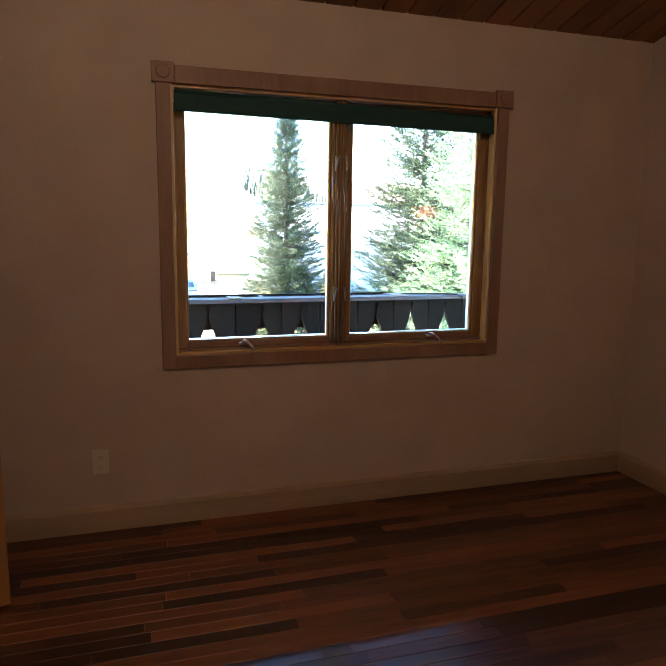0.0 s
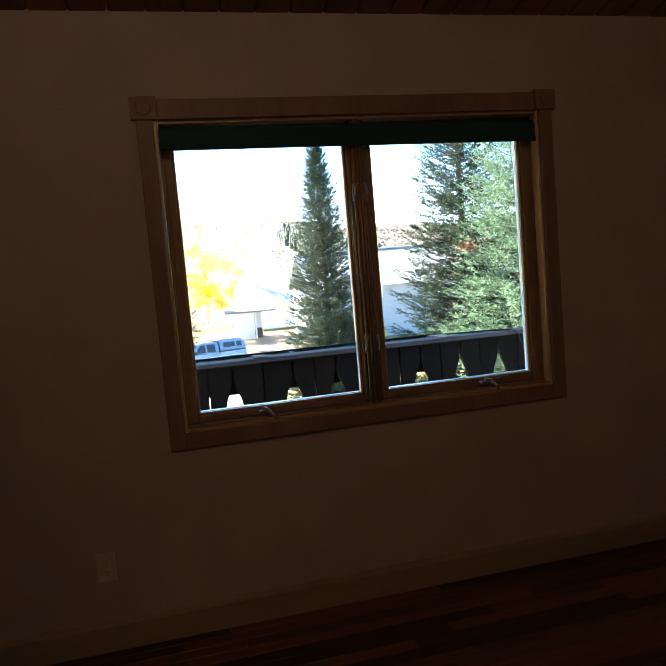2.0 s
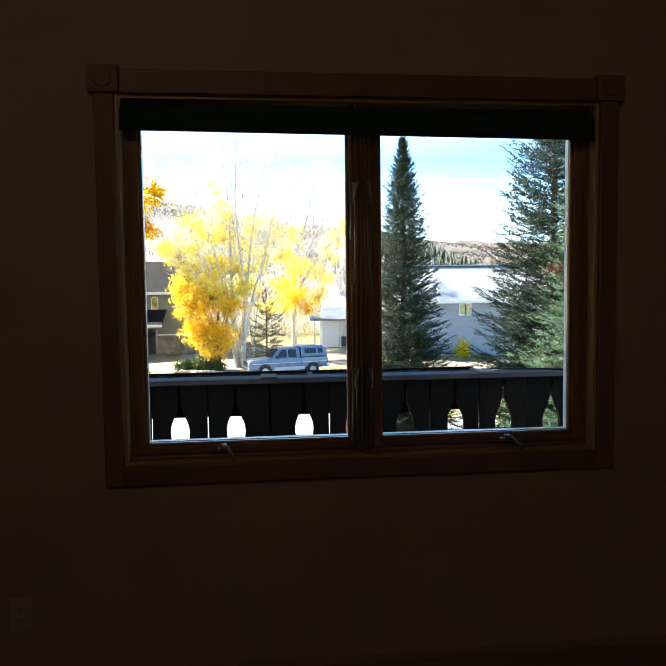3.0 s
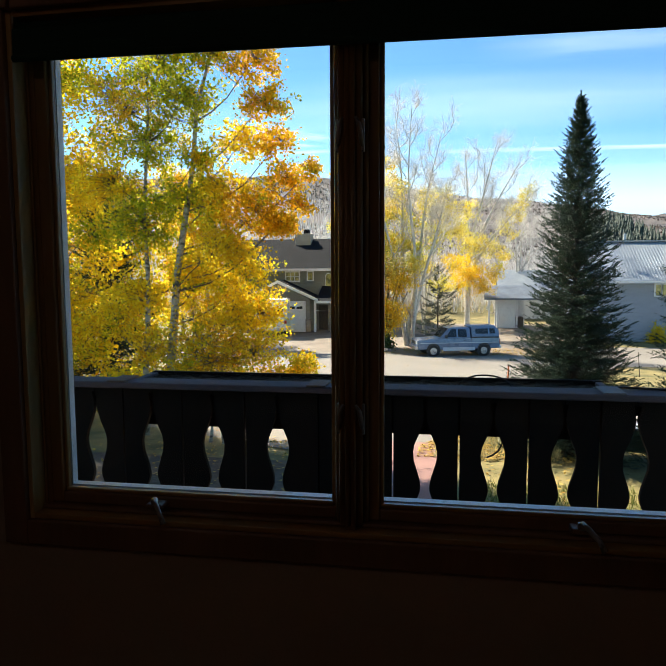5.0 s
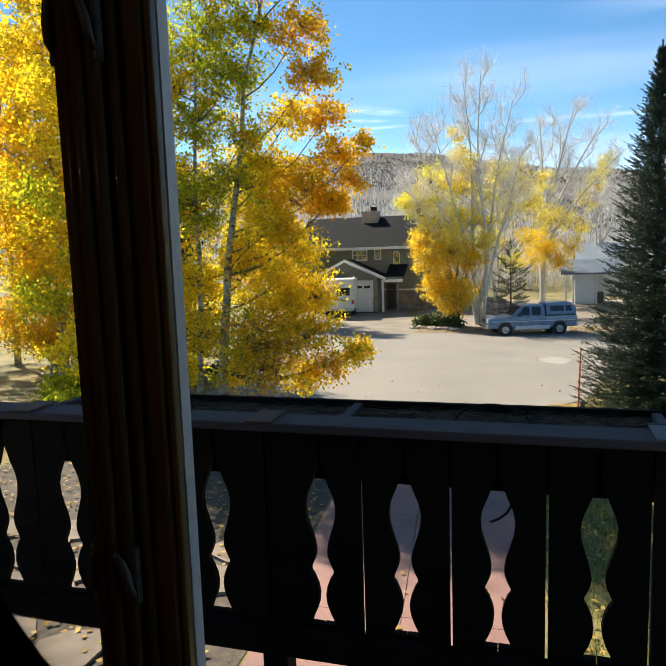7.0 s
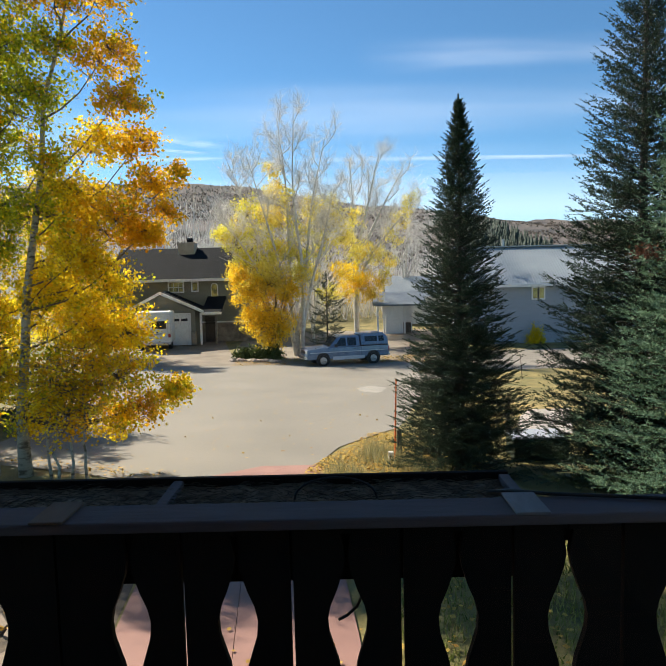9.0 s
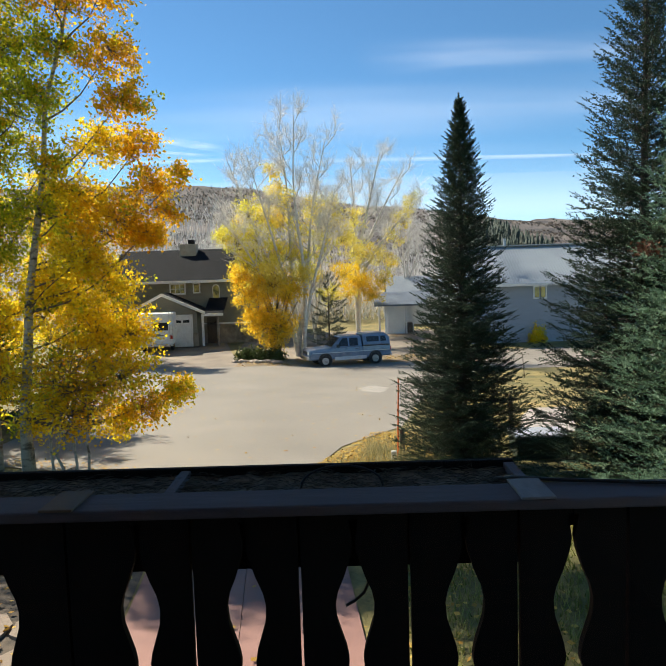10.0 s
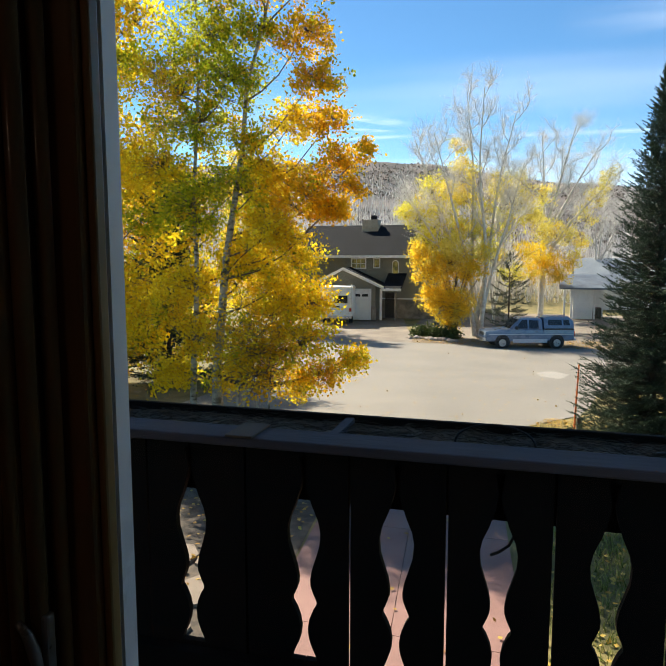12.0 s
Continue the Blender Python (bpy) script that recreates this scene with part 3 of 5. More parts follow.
tube(bm, [(0.37 + 0.115 * math.cos(a), PY0 + 0.10, 0.905 + 0.058 * math.sin(a)) for a in np.linspace(math.pi * 1.02, -0.05, 14)], [0.0035] * 14, 8)
part("loop_tube", bm, M_HOSE, tubing, smooth=True)
bm = bmesh.new()
tube(bm, [(0.435, RY + 0.06, 0.70), (0.42, RY + 0.05, 0.672), (0.395, RY + 0.04, 0.655), (0.372, RY + 0.03, 0.648)], [0.004] * 4, 7)
tube(bm, [(0.435, RY + 0.06, 0.70), (0.45, RY + 0.10, 0.735)], [0.004] * 2, 7)
part("hanging_end", bm, M_HOSE, tubing)

# ---- ground, road and drives ----
def sheet(name, rows, lift, material, label, category, x_steps=1):
    """A sheet that follows the ground: rows of y, left x, right x."""
    bm = bmesh.new()
    last = None
    for y, a, b in rows:
        line = [bm.verts.new((a + (b - a) * k / x_steps, y, ground_z(y) + lift)) for k in range(x_steps + 1)]
        if last:
            for k in range(x_steps):
                bm.faces.new((last[k], last[k + 1], line[k + 1], line[k]))
        last = line
    return tagged(part(name, bm, material), label, category, kind="structure")


sheet("ground", [(-60, -400, 400), (12, -400, 400), (38.5, -400, 400), (70.5, -400, 400), (2500, -2500, 2500)], 0.0, M_GRASS, "autumn grass ground with fallen leaves", "ground")
sheet("road", [(12.8, -3.2, -2.3), (13.3, -4.4, -1.3), (14.1, -6.0, -0.2), (14.9, -8.0, 0.05), (15.9, -9, 0.34), (17.0, -9, 1.1), (18.3, -9, 2.06), (20, -9, 2.5), (21.7, -9.2, 2.82),
               (24, -9.6, 3.6), (27, -11, 5.0), (30, -13, 6.9), (33, -15, 9.0), (33.8, -16, 60), (38.5, -17, 60)], 0.02, M_ROAD, "pale worn asphalt turning circle", "road", 4)
sheet("side_street", [(38.5, 4.2, 60), (42.2, 8.5, 60)], 0.02, M_ROAD, "pale asphalt side street", "road")
sheet("house_drive", [(38.5, -15.5, -5.2), (44, -15.0, -7.0), (50, -14.0, -8.4)], 0.015, M_DIRT, "gravel drive up to the olive house", "driveway", 2)
sheet("verge", [(38.5, -5.2, 4.2), (40, -6.0, 6.0), (46, -6.8, 9.0), (54, -7, 9.5)], 0.012, M_DIRT, "leaf-strewn dirt verge under the bare trees", "verge", 2)
sheet("neighbour_drive", [(16.9, 5.0, 6.6), (19.6, 5.9, 7.4), (20.8, 6.5, 7.8)], 0.03, M_CONCRETE, "pale concrete slab beside the spruces", "driveway")
drive = thing("driveway", (0, 0, 0), "red stamped concrete driveway with saw-cut joints", "driveway", kind="structure")
rows = [(0.3, -2.1, 0.95), (3.2, -2.15, 0.8), (6.1, -2.25, 0.62), (8.9, -2.5, 0.36), (11.6, -2.9, 0.14), (12.75, -3.05, 0.06), (14.05, -1.4, -0.08)]
for (y0, a0, b0), (y1, a1, b1) in zip(rows, rows[1:]):
    for k in range(2):
        l0, r0 = a0 + (b0 - a0) * k / 2, a0 + (b0 - a0) * (k + 1) / 2
        l1, r1 = a1 + (b1 - a1) * k / 2, a1 + (b1 - a1) * (k + 1) / 2
        g = 0.004
        bm = bmesh.new()
        top = [bm.verts.new(c) for c in ((l0 + g, y0 + g, ground_z(y0) + 0.035), (r0 - g, y0 + g, ground_z(y0) + 0.035), (r1 - g, y1 - g, ground_z(y1) + 0.035), (l1 + g, y1 - g, ground_z(y1) + 0.035))]
        low = [bm.verts.new(v.co - Vector((0, 0, 0.05))) for v in top]
        bm.faces.new(top)
        for i in range(4):
            bm.faces.new((top[(i + 1) % 4], top[i], low[i], low[(i + 1) % 4]))
        part("slab", bm, M_DRIVE, drive)
path = thing("flagstone_path", (0, 0, 0), "irregular tan flagstones beside the driveway", "path", kind="structure")
rnd = random.Random(8)
for i in range(5):
    for j in range(5):
        cx, cy, r = -6.9 + i * 0.92 + rnd.uniform(-0.1, 0.1), 4.0 + j * 0.8 + rnd.uniform(-0.1, 0.1), 0.42
        pts = [(cx + r * rnd.uniform(0.85, 1.08) * math.cos(a * math.tau / 7 + 0.3), cy + r * rnd.uniform(0.8, 0.98) * math.sin(a * math.tau / 7 + 0.3)) for a in range(7)]
        part("flagstone", prism(pts, 0.04, "z"), M_FLAG, path, at=(0, 0, -2.61))

sheet("garden_bed", [(1.5, -9.5, -2.2), (6.1, -9.5, -2.28), (8.9, -9.5, -2.55), (11.9, -9.5, -2.95)], 0.008, M_BED, "dark gravel bed strewn with leaves", "garden bed")
spot = [(1.7 + 0.62 * math.cos(a * math.tau / 14) * (1 + 0.18 * math.sin(a * 2.3)), 26.6 + 1.0 * math.sin(a * math.tau / 14) * (1 + 0.2 * math.cos(a * 1.7))) for a in range(14)]
bm = bmesh.new()
bm.faces.new([bm.verts.new((x, y, ground_z(y) + 0.026)) for x, y in spot])
tagged(part("road_patch", bm, M_CONCRETE), "pale repaired patch in the asphalt", "patch", kind="structure")
rng = np.random.default_rng(11)


def scatter(name, n, area, size, material, label, keep=None):
    pts = np.column_stack([rng.uniform(area[0], area[1], n), rng.uniform(area[2], area[3], n), np.zeros(n)])
    if keep is not None:
        pts = pts[keep(pts[:, 0], pts[:, 1])]
    pts[:, 2] = [ground_z(y) + 0.045 + rng.uniform(0, 0.02) for y in pts[:, 1]]
    v, f = leaf_quads(pts, size, rng, 0.8)
    return tagged(new(name, mesh_from(name, v, f, [material])), label, "leaves", kind="stuff")


scatter("fallen_leaves", 5200, (-9, 4, 12.0, 15.6), 0.035, M_LITTER, "yellow fallen leaves along the road edge",
        lambda x, y: (np.abs(y - (13.0 + np.abs(x + 2.6) * 0.42)) < rng.uniform(0, 0.55, len(x))) & ((x < -3) | (x > -0.2)))
scatter("fallen_leaves", 5200, (-0.4, 3.6, 12.6, 17.5), 0.035, M_LITTER, "yellow fallen leaves on the dry verge", lambda x, y: x > -0.25 + (y - 14) * 0.42)
scatter("fallen_leaves", 4500, (-12, 3, 3, 13), 0.04, M_LITTER, "brown and yellow fallen leaves on the lawn", lambda x, y: (x < -2.6) | (x > 0.7) | (rng.uniform(0, 1, len(x)) > 0.93))
scatter("fallen_leaves", 900, (-12, 2, 14.5, 36), 0.035, M_LITTER, "scattered leaves on the asphalt")
scatter("fallen_leaves", 2600, (-6, 6, 38.2, 41), 0.05, M_LITTER, "leaves along the far road edge")

n = 5200                                 # tall dry grass on the verge
px = rng.uniform(-0.1, 2.6, n)
py = rng.uniform(12.6, 16.4, n)
ok = (px > 0.25 + (py - 13.5) * 0.42)
px, py = px[ok], py[ok]
base = np.column_stack([px, py, [ground_z(y) for y in py]])
lean = rng.normal(size=(len(px), 3)) * (0.10, 0.10, 0)
hgt = rng.uniform(0.15, 0.55, len(px))[:, None] * (0.6 + 0.4 * np.sin(px * 3 + py * 2))[:, None]
side = rng.normal(size=(len(px), 3)) * (1, 1, 0)
side = unit(side) * 0.008
verts = np.stack([base - side, base + side, base + lean + np.array([0, 0, 1]) * hgt], 1).reshape(-1, 3)
tagged(new("dry_grass", mesh_from("dry_grass", verts, np.arange(len(verts)).reshape(-1, 3), [M_DRYGRASS])), "tall dry grey-green grass on the verge", "grass", kind="stuff")


n = 12000                                # lawn below the balcony
base = np.column_stack([rng.uniform(0.75, 5.2, n), rng.uniform(2.5, 11.0, n), np.full(n, -2.62)])
tip = base + np.column_stack([rng.normal(size=n) * 0.04, rng.normal(size=n) * 0.04, rng.uniform(0.05, 0.16, n)])
side = unit(rng.normal(size=(n, 3)) * (1, 1, 0)) * 0.012
verts = np.stack([base - side, base + side, tip], 1).reshape(-1, 3)
tagged(new("lawn_grass", mesh_from("lawn_grass", verts, np.arange(3 * n).reshape(-1, 3), [M_LAWN])), "short green and straw lawn below the balcony", "grass", kind="stuff")


# ---- trees ----
def leafy_tree(name, at, height, clumps, materials, label, seed, leaf=0.036, tufts=90, per=31, trunk_r=0.13, lean=(0.2, 0.1)):
    """Trunk, curved limbs to the clumps, twigs to many tufts and single leaves on them; clumps: x, y, z from the base, radius, tint."""
    r = np.random.default_rng(seed)
    t = thing(name, at, label, "tree")
    line = [Vector((lean[0] * (k / 8) ** 1.5 + r.normal() * 0.04, lean[1] * (k / 8) ** 1.5 + r.normal() * 0.03, height * k / 8 - (0.1 if k == 0 else 0))) for k in range(9)]
    part("trunk", tube(bmesh.new(), line, [trunk_r * (1.25 if k == 0 else 1) * (1 - 0.86 * k / 8) for k in range(9)], 10), M_BARK, t, "pale bark with dark scars", smooth=True)
    all_v, all_f, all_m, twigs, count = [], [], [], [], 0
    for cx, cy, cz, rad, tint in clumps:
        start_k = min(max((cz - 0.45 * math.hypot(cx, cy) - 0.3) / height, 0.12), 0.97) * 8
        i = int(start_k)
        s = line[i].lerp(line[min(i + 1, 8)], start_k - i)
        e = Vector((cx, cy, cz))
        sag = Vector((r.normal() * 0.10, r.normal() * 0.10, -0.10 * (e - s).length))
        mids = [s, s.lerp(e, 0.3) + sag * 0.9, s.lerp(e, 0.55) + sag + Vector((r.normal() * 0.06, 0, 0)), s.lerp(e, 0.8) + sag * 0.5, e]
        part("limb", tube(bmesh.new(), mids, [0.024, 0.019, 0.014, 0.010, 0.005], 5), M_LIMB, t)
        n_sub = 8 + int(tufts * rad * rad)
        way = unit(r.normal(size=(n_sub, 3)))
        subs = np.array([cx, cy, cz]) + way * (r.uniform(0.08, 1.0, (n_sub, 1)) ** 0.5) * rad * np.array([1.12, 1.05, 0.80]) * r.uniform(0.8, 1.15, (n_sub, 1))
        hubs = [np.array(mids[2].lerp(e, u)) for u in (0.0, 0.35, 0.7, 1.0)]
        roots = []
        for q in subs:
            h = min(hubs, key=lambda c: float(np.sum((c - q) ** 2)))
            m0 = h + (q - h) * 0.5 + r.normal(size=3) * 0.06
            twigs.append((*h, *m0, 0.007, 0.005))
            twigs.append((*m0, *q, 0.005, 0.0025))
            roots.append(m0)
        roots = np.array(roots)
        who = np.repeat(np.arange(n_sub), r.integers(int(per * 0.5), int(per * 1.5), n_sub))
        n_leaf = len(who)
        w = r.uniform(0.15, 1.15, (n_leaf, 1))
        pts = roots[who] * (1 - w) + subs[who] * w + r.normal(size=(n_leaf, 3)) * np.array([0.085, 0.085, 0.07]) * (leaf / 0.034)
        v, f = leaf_quads(pts, leaf, r)
        all_v.append(v), all_f.append(f + count)
        count += len(v)
        tone_of = np.where(r.uniform(size=n_sub) < 0.16, r.integers(0, len(materials), n_sub), tint)
        all_m.append(tone_of[who])
    crown = tagged(new("crown", mesh_from("crown", np.concatenate(all_v), np.concatenate(all_f), materials, np.concatenate(all_m))), "crown of single autumn leaves", kind="stuff")
    crown.parent = t
    tw = tagged(new("twigs", segment_mesh("twigs", twigs, [M_LIMB])), "thin twigs", kind="stuff")
    tw.parent = t
    return t


ASPEN = [M_LEAF_Y, M_LEAF_O, M_LEAF_G]
GA = -2.68
# offsets along x and y from the base, height over the world's zero, radius, tint
A_SIDE = [(1.3, 0, 6.3, .75, 1), (1.55, -.3, 5.2, .65, 1), (.9, .3, 4.5, .7, 0), (1.85, 0, 4.45, .5, 1), (2.0, .2, 3.6, .6, 1), (2.6, 0, 3.75, .3, 1), (1.3, -.2, 2.8, .85, 1), (1.7, .3, 2.5, .55, 1)]
A_MID = [(.5, -.4, 2.0, .9, 0), (0.95, 0, 1.3, .8, 0), (1.9, -.2, 2.55, .45, 1), (1.25, .2, .4, .7, 0), (.5, .3, .4, .9, 0), (1.2, -.3, -.5, .8, 0), (2.2, 0, -.95, .45, 0), (1.5, 0, -1.2, .5, 1)]
A_LOW = [(.8, .2, -1.5, .6, 0), (.1, -.3, -.8, .7, 0), (.2, 0, 7.6, .9, 1), (1.2, .4, 7.8, .8, 1), (.4, 0, 3.4, .7, 0), (-.3, .4, 1.2, .8, 0), (2.3, .1, 2.95, .26, 1), (2.4, 0, -.75, .32, 0)]
leafy_tree("aspen_tree", (-6.55, 13.7, GA), 10.6, [(x + 1.05, y, z - GA, r * 1.12, c) for x, y, z, r, c in A_SIDE + A_MID + A_LOW], ASPEN, "tall aspen in orange and yellow autumn leaf", 21, lean=(1.45, 0.2))
B_TOP = [(-.5, 0, 6.4, 1.1, 2), (.2, -.3, 5.4, .95, 2), (-.9, .2, 4.6, 1.0, 2), (.2, 0, 3.1, .85, 2), (-.9, -.2, 2.6, .9, 2), (.7, 0, 6.6, .6, 2), (.6, -.2, 4.1, .55, 2), (-1.6, 0, 5.6, 1.0, 0)]
B_LOW = [(-1.1, .3, .9, .9, 0), (-.7, -.2, -.4, .7, 0), (-1.7, 0, 3.6, 1.0, 0), (0, .5, 1.6, .7, 0), (-.3, 0, 7.9, 1.1, 2), (-1.9, .3, .2, .7, 0), (-.2, .2, -1.5, .55, 0), (-1.5, 0, -1.3, .6, 0)]
leafy_tree("aspen_tree", (-7.2, 13.9, GA), 10.8, [(x + 1.0, y, z - GA, r * 1.12, c) for x, y, z, r, c in B_TOP + B_LOW], ASPEN, "slender aspen with green and yellow leaves", 22, trunk_r=0.085, lean=(0.2, 0.1))


def random_clumps(r, n, radius, low, high, tints):
    out = []
    for k in range(n):
        a, z = k * 2.4 + r.uniform(-0.4, 0.4), low + (high - low) * (k + 0.5) / n
        w = radius * (1 - 0.55 * (k / n) ** 2) * r.uniform(0.25, 1.0)
        out.append((w * math.cos(a), w * math.sin(a), z, r.uniform(0.75, 1.15), int(r.choice(tints))))
    return out


r5 = np.random.default_rng(5)
# the last two, behind nearer crowns, are added to shade the far road
for x, y, h, seed, tints, tr in ((-13.9, 17.2, 12.5, 31, [1, 1, 0], 0.17), (-10.6, 15.2, 11.5, 32, [0, 0, 2], 0.10), (-12.6, 21.5, 7.5, 33, [0, 0, 2], 0.10), (-16.6, 20.0, 12.0, 34, [1, 0, 0], 0.12), (-20.0, 22.0, 12.0, 36, [1, 0, 0], 0.12), (-19.0, 44.5, 12.0, 37, [0, 0, 1], 0.12), (-16.5, 43.0, 11.0, 38, [0, 0, 1], 0.12)):
    leafy_tree("aspen_tree", (x, y, ground_z(y)), h, random_clumps(r5, 34, 2.3, 0.9, h + 0.2, tints), ASPEN, "tall white-barked aspen in yellow leaf", seed, leaf=0.054, tufts=26, per=26, trunk_r=tr, lean=(0.15, 0.1))
for x, y, h, seed in ((-5.3, 13.3, 3.0, 41), (-5.55, 13.1, 2.6, 42), (-5.75, 13.25, 3.2, 43), (-5.05, 13.25, 2.4, 44)):
    leafy_tree("aspen_sapling", (x, y, ground_z(y)), h, random_clumps(r5, 4, 0.5, 1.3, h, [0, 0, 1]), ASPEN, "young aspen stem with a few yellow leaves", seed, tufts=14, per=14, trunk_r=0.035, lean=(0.12, 0.0))


def spruce(name, at, height, radius, material, label, seed, spacing=0.10, per=17, needles=22, needle=0.042, rise=0.35, power=0.8, shoot=0.22, low=0.12):
    """A conifer: trunk, whorled branches that lift at their tips, and bottle-brush shoots thick with short needles."""
    r = np.random.default_rng(seed)
    t = thing(name, at, label, "tree")
    part("trunk", tube(bmesh.new(), [(0, 0, -0.1), (0, 0, height * 0.5), (0, 0, height * 0.97)], [0.013 * height, 0.008 * height, 0.008], 8), M_TRUNK, t, smooth=True)
    branch, twig = [], []
    z0 = low
    while z0 < height - 0.12:
        f = 1 - z0 / height
        reach = radius * f ** power
        count = max(3, int(per * (0.42 + 0.58 * f)))
        turn = r.uniform(0, math.tau)
        for j in range(count):
            a = turn + j * math.tau / count + r.uniform(-0.4, 0.4)
            z = z0 + r.uniform(-1.4, 1.4) * spacing * min(1.0, 3 * f)
            ln = reach * r.uniform(0.70, 1.12)
            d = np.array([math.cos(a), math.sin(a), 0.0])
            side = np.array([-d[1], d[0], 0.0])
            slope = (0.95 - 1.02 * min(1.0, f * 1.7)) + r.normal() * 0.26
            p = np.array([0.0, 0.0, z])
            n = 5
            for m in range(n):
                u = (m + 0.5) / n
                q = p + (d + side * r.normal() * 0.06 + np.array([0, 0, slope + rise * u * 1.6 - 0.12])) * ln / n
                branch.append((*p, *q, 0.016 * (1 - m * 0.17) * (0.35 + f), 0.016 * (0.83 - m * 0.17) * (0.35 + f)))
                if u > 0.12:
                    k = max(1, int(ln / n / 0.075))
                    for _ in range(k):
                        for sg in (-1, 1):
                            b = p + (q - p) * r.uniform()
                            tl = min(shoot * 1.25, 0.05 + 0.42 * ln * (1.15 - u)) * r.uniform(0.6, 1.3) * min(1.0, 0.45 + 2.2 * f)
                            td = unit((d * r.uniform(0.55, 0.95) + side * sg * r.uniform(0.3, 1.1) + np.array([0, 0, rise * r.uniform(-0.6, 2.0) + 0.3 * (1 - f)]))[None])[0]
                            twig.append((*b, *(b + td * tl)))
                p = q
            tip = unit((d + np.array([0, 0, rise + 0.5 * (1 - f)]))[None])[0]
            twig.append((*p, *(p + tip * min(shoot, 0.06 + 0.2 * ln))))
        z0 += spacing * (0.75 + 0.45 * f)
    for k in range(7):
        zz = height - 0.55 + k * 0.08
        for _ in range(3):
            a = r.uniform(0, math.tau)
            twig.append((0, 0, zz, 0.07 * math.cos(a) * (1 - k / 8), 0.07 * math.sin(a) * (1 - k / 8), zz + 0.11))
    twig.append((0, 0, height - 0.4, 0, 0, height))
    tw = np.array(twig)
    n = len(tw)
    s0, s1 = tw[:, :3], tw[:, 3:]
    w = r.uniform(0, 1, (n, needles, 1))
    base = s0[:, None] * (1 - w) + s1[:, None] * w
    axis = unit(s1 - s0)[:, None]
    nd = axis * 0.7 + unit(r.normal(size=(n * needles, 3))).reshape(n, needles, 3) * 0.8
    nd /= np.linalg.norm(nd, axis=2, keepdims=True)
    tip = base + nd * needle * r.uniform(0.7, 1.25, (n, needles, 1)) * (1 - 0.35 * w)
    sd = np.cross(nd, r.normal(size=(n, needles, 3)))
    sd /= np.maximum(np.linalg.norm(sd, axis=2, keepdims=True), 1e-6)
    sd *= needle * 0.22
    verts = np.stack([base - sd, base + sd, tip], 2).reshape(-1, 3)
    ob = tagged(new("crown", mesh_from("crown", verts, np.arange(len(verts)).reshape(-1, 3), [material])), "needled boughs", kind="stuff")
    ob.parent = t
    ob = tagged(new("branches", segment_mesh("branches", branch, [M_TRUNK])), "thin brown branches", kind="stuff")
    ob.parent = t
    return t


spruce("spruce_tree", (2.95, 13.5, ground_z(13.5)), 7.80, 1.50, M_NEEDLE, "slim dark spruce beside the driveway", 51, spacing=0.085, per=21, needles=22, needle=0.037, power=0.92, shoot=0.17)
spruce("spruce_tree", (6.1, 12.1, -2.62), 10.4, 2.1, M_NEEDLE, "tall dark green spruce", 52, spacing=0.12, per=19, needles=15, needle=0.047)
spruce("spruce_tree", (6.6, 10.3, -2.62), 8.6, 2.15, M_NEEDLE_B, "blue-green spruce standing in front of a taller one", 53, spacing=0.11, per=20, needles=16, needle=0.045)
spruce("spruce_tree", (-11.2, 19.6, ground_z(19.6)), 7.6, 2.3, M_NEEDLE, "dark spruce half hidden behind the aspens", 54, spacing=0.24, per=9, needle=0.075, needles=12, shoot=0.34)
spruce("spruce_tree", (-0.4, 46.5, ground_z(46.5)), 5.0, 1.7, M_NEEDLE_G, "small sparse grey-green spruce under the bare trees", 55, spacing=0.30, per=7, needle=0.10, needles=8, power=0.55, shoot=0.4)
dead = tagged(new("dead_spray", mesh_from("dead_spray", *leaf_quads(rng.normal(size=(260, 3)) * (0.13, 0.10, 0.07), 0.026, rng), [M_DEAD])), "rust-brown dead bough tips", kind="stuff")
dead.parent = bpy.data.objects["spruce_tree.002"]
dead.location = (-1.25, 0.0, 4.4)


def leaf_cloud(parent, clumps, materials, seed, leaf=0.055, tufts=62, per=26):
    """Loose foliage: tufts of single leaves; clumps: x, y, z, radius, fullness, tint."""
    r = np.random.default_rng(seed)
    all_v, all_f, all_m, twigs, count = [], [], [], [], 0
    for cx, cy, cz, rad, full, tint in clumps:
        n_sub = 6 + int(tufts * rad * rad * full)
        subs = np.array([cx, cy, cz]) + unit(r.normal(size=(n_sub, 3))) * (r.uniform(0.0, 1.0, (n_sub, 1)) ** 0.45) * rad * np.array([1.1, 1.1, 0.95]) * r.uniform(0.7, 1.2, (n_sub, 1))
        for q in subs[::2]:
            twigs.append((cx, cy, cz - rad * 0.5, *q, 0.012, 0.005))
        who = np.repeat(np.arange(n_sub), r.integers(per // 2, per * 3 // 2, n_sub))
        pts = subs[who] + r.normal(size=(len(who), 3)) * np.array([0.16, 0.16, 0.15])
        v, f = leaf_quads(pts, leaf, r)
        all_v.append(v), all_f.append(f + count)
        count += len(v)
        all_m.append(np.where(r.uniform(size=n_sub) < 0.2, r.integers(0, len(materials), n_sub), tint)[who])
    ob = tagged(new("crown", mesh_from("crown", np.concatenate(all_v), np.concatenate(all_f), materials, np.concatenate(all_m))), "loose autumn foliage", kind="stuff")
    ob.parent = parent
    ob = tagged(new("leafy_twigs", segment_mesh("leafy_twigs", twigs, [M_LIMB])), "thin twigs inside the foliage", kind="stuff")
    ob.parent = parent


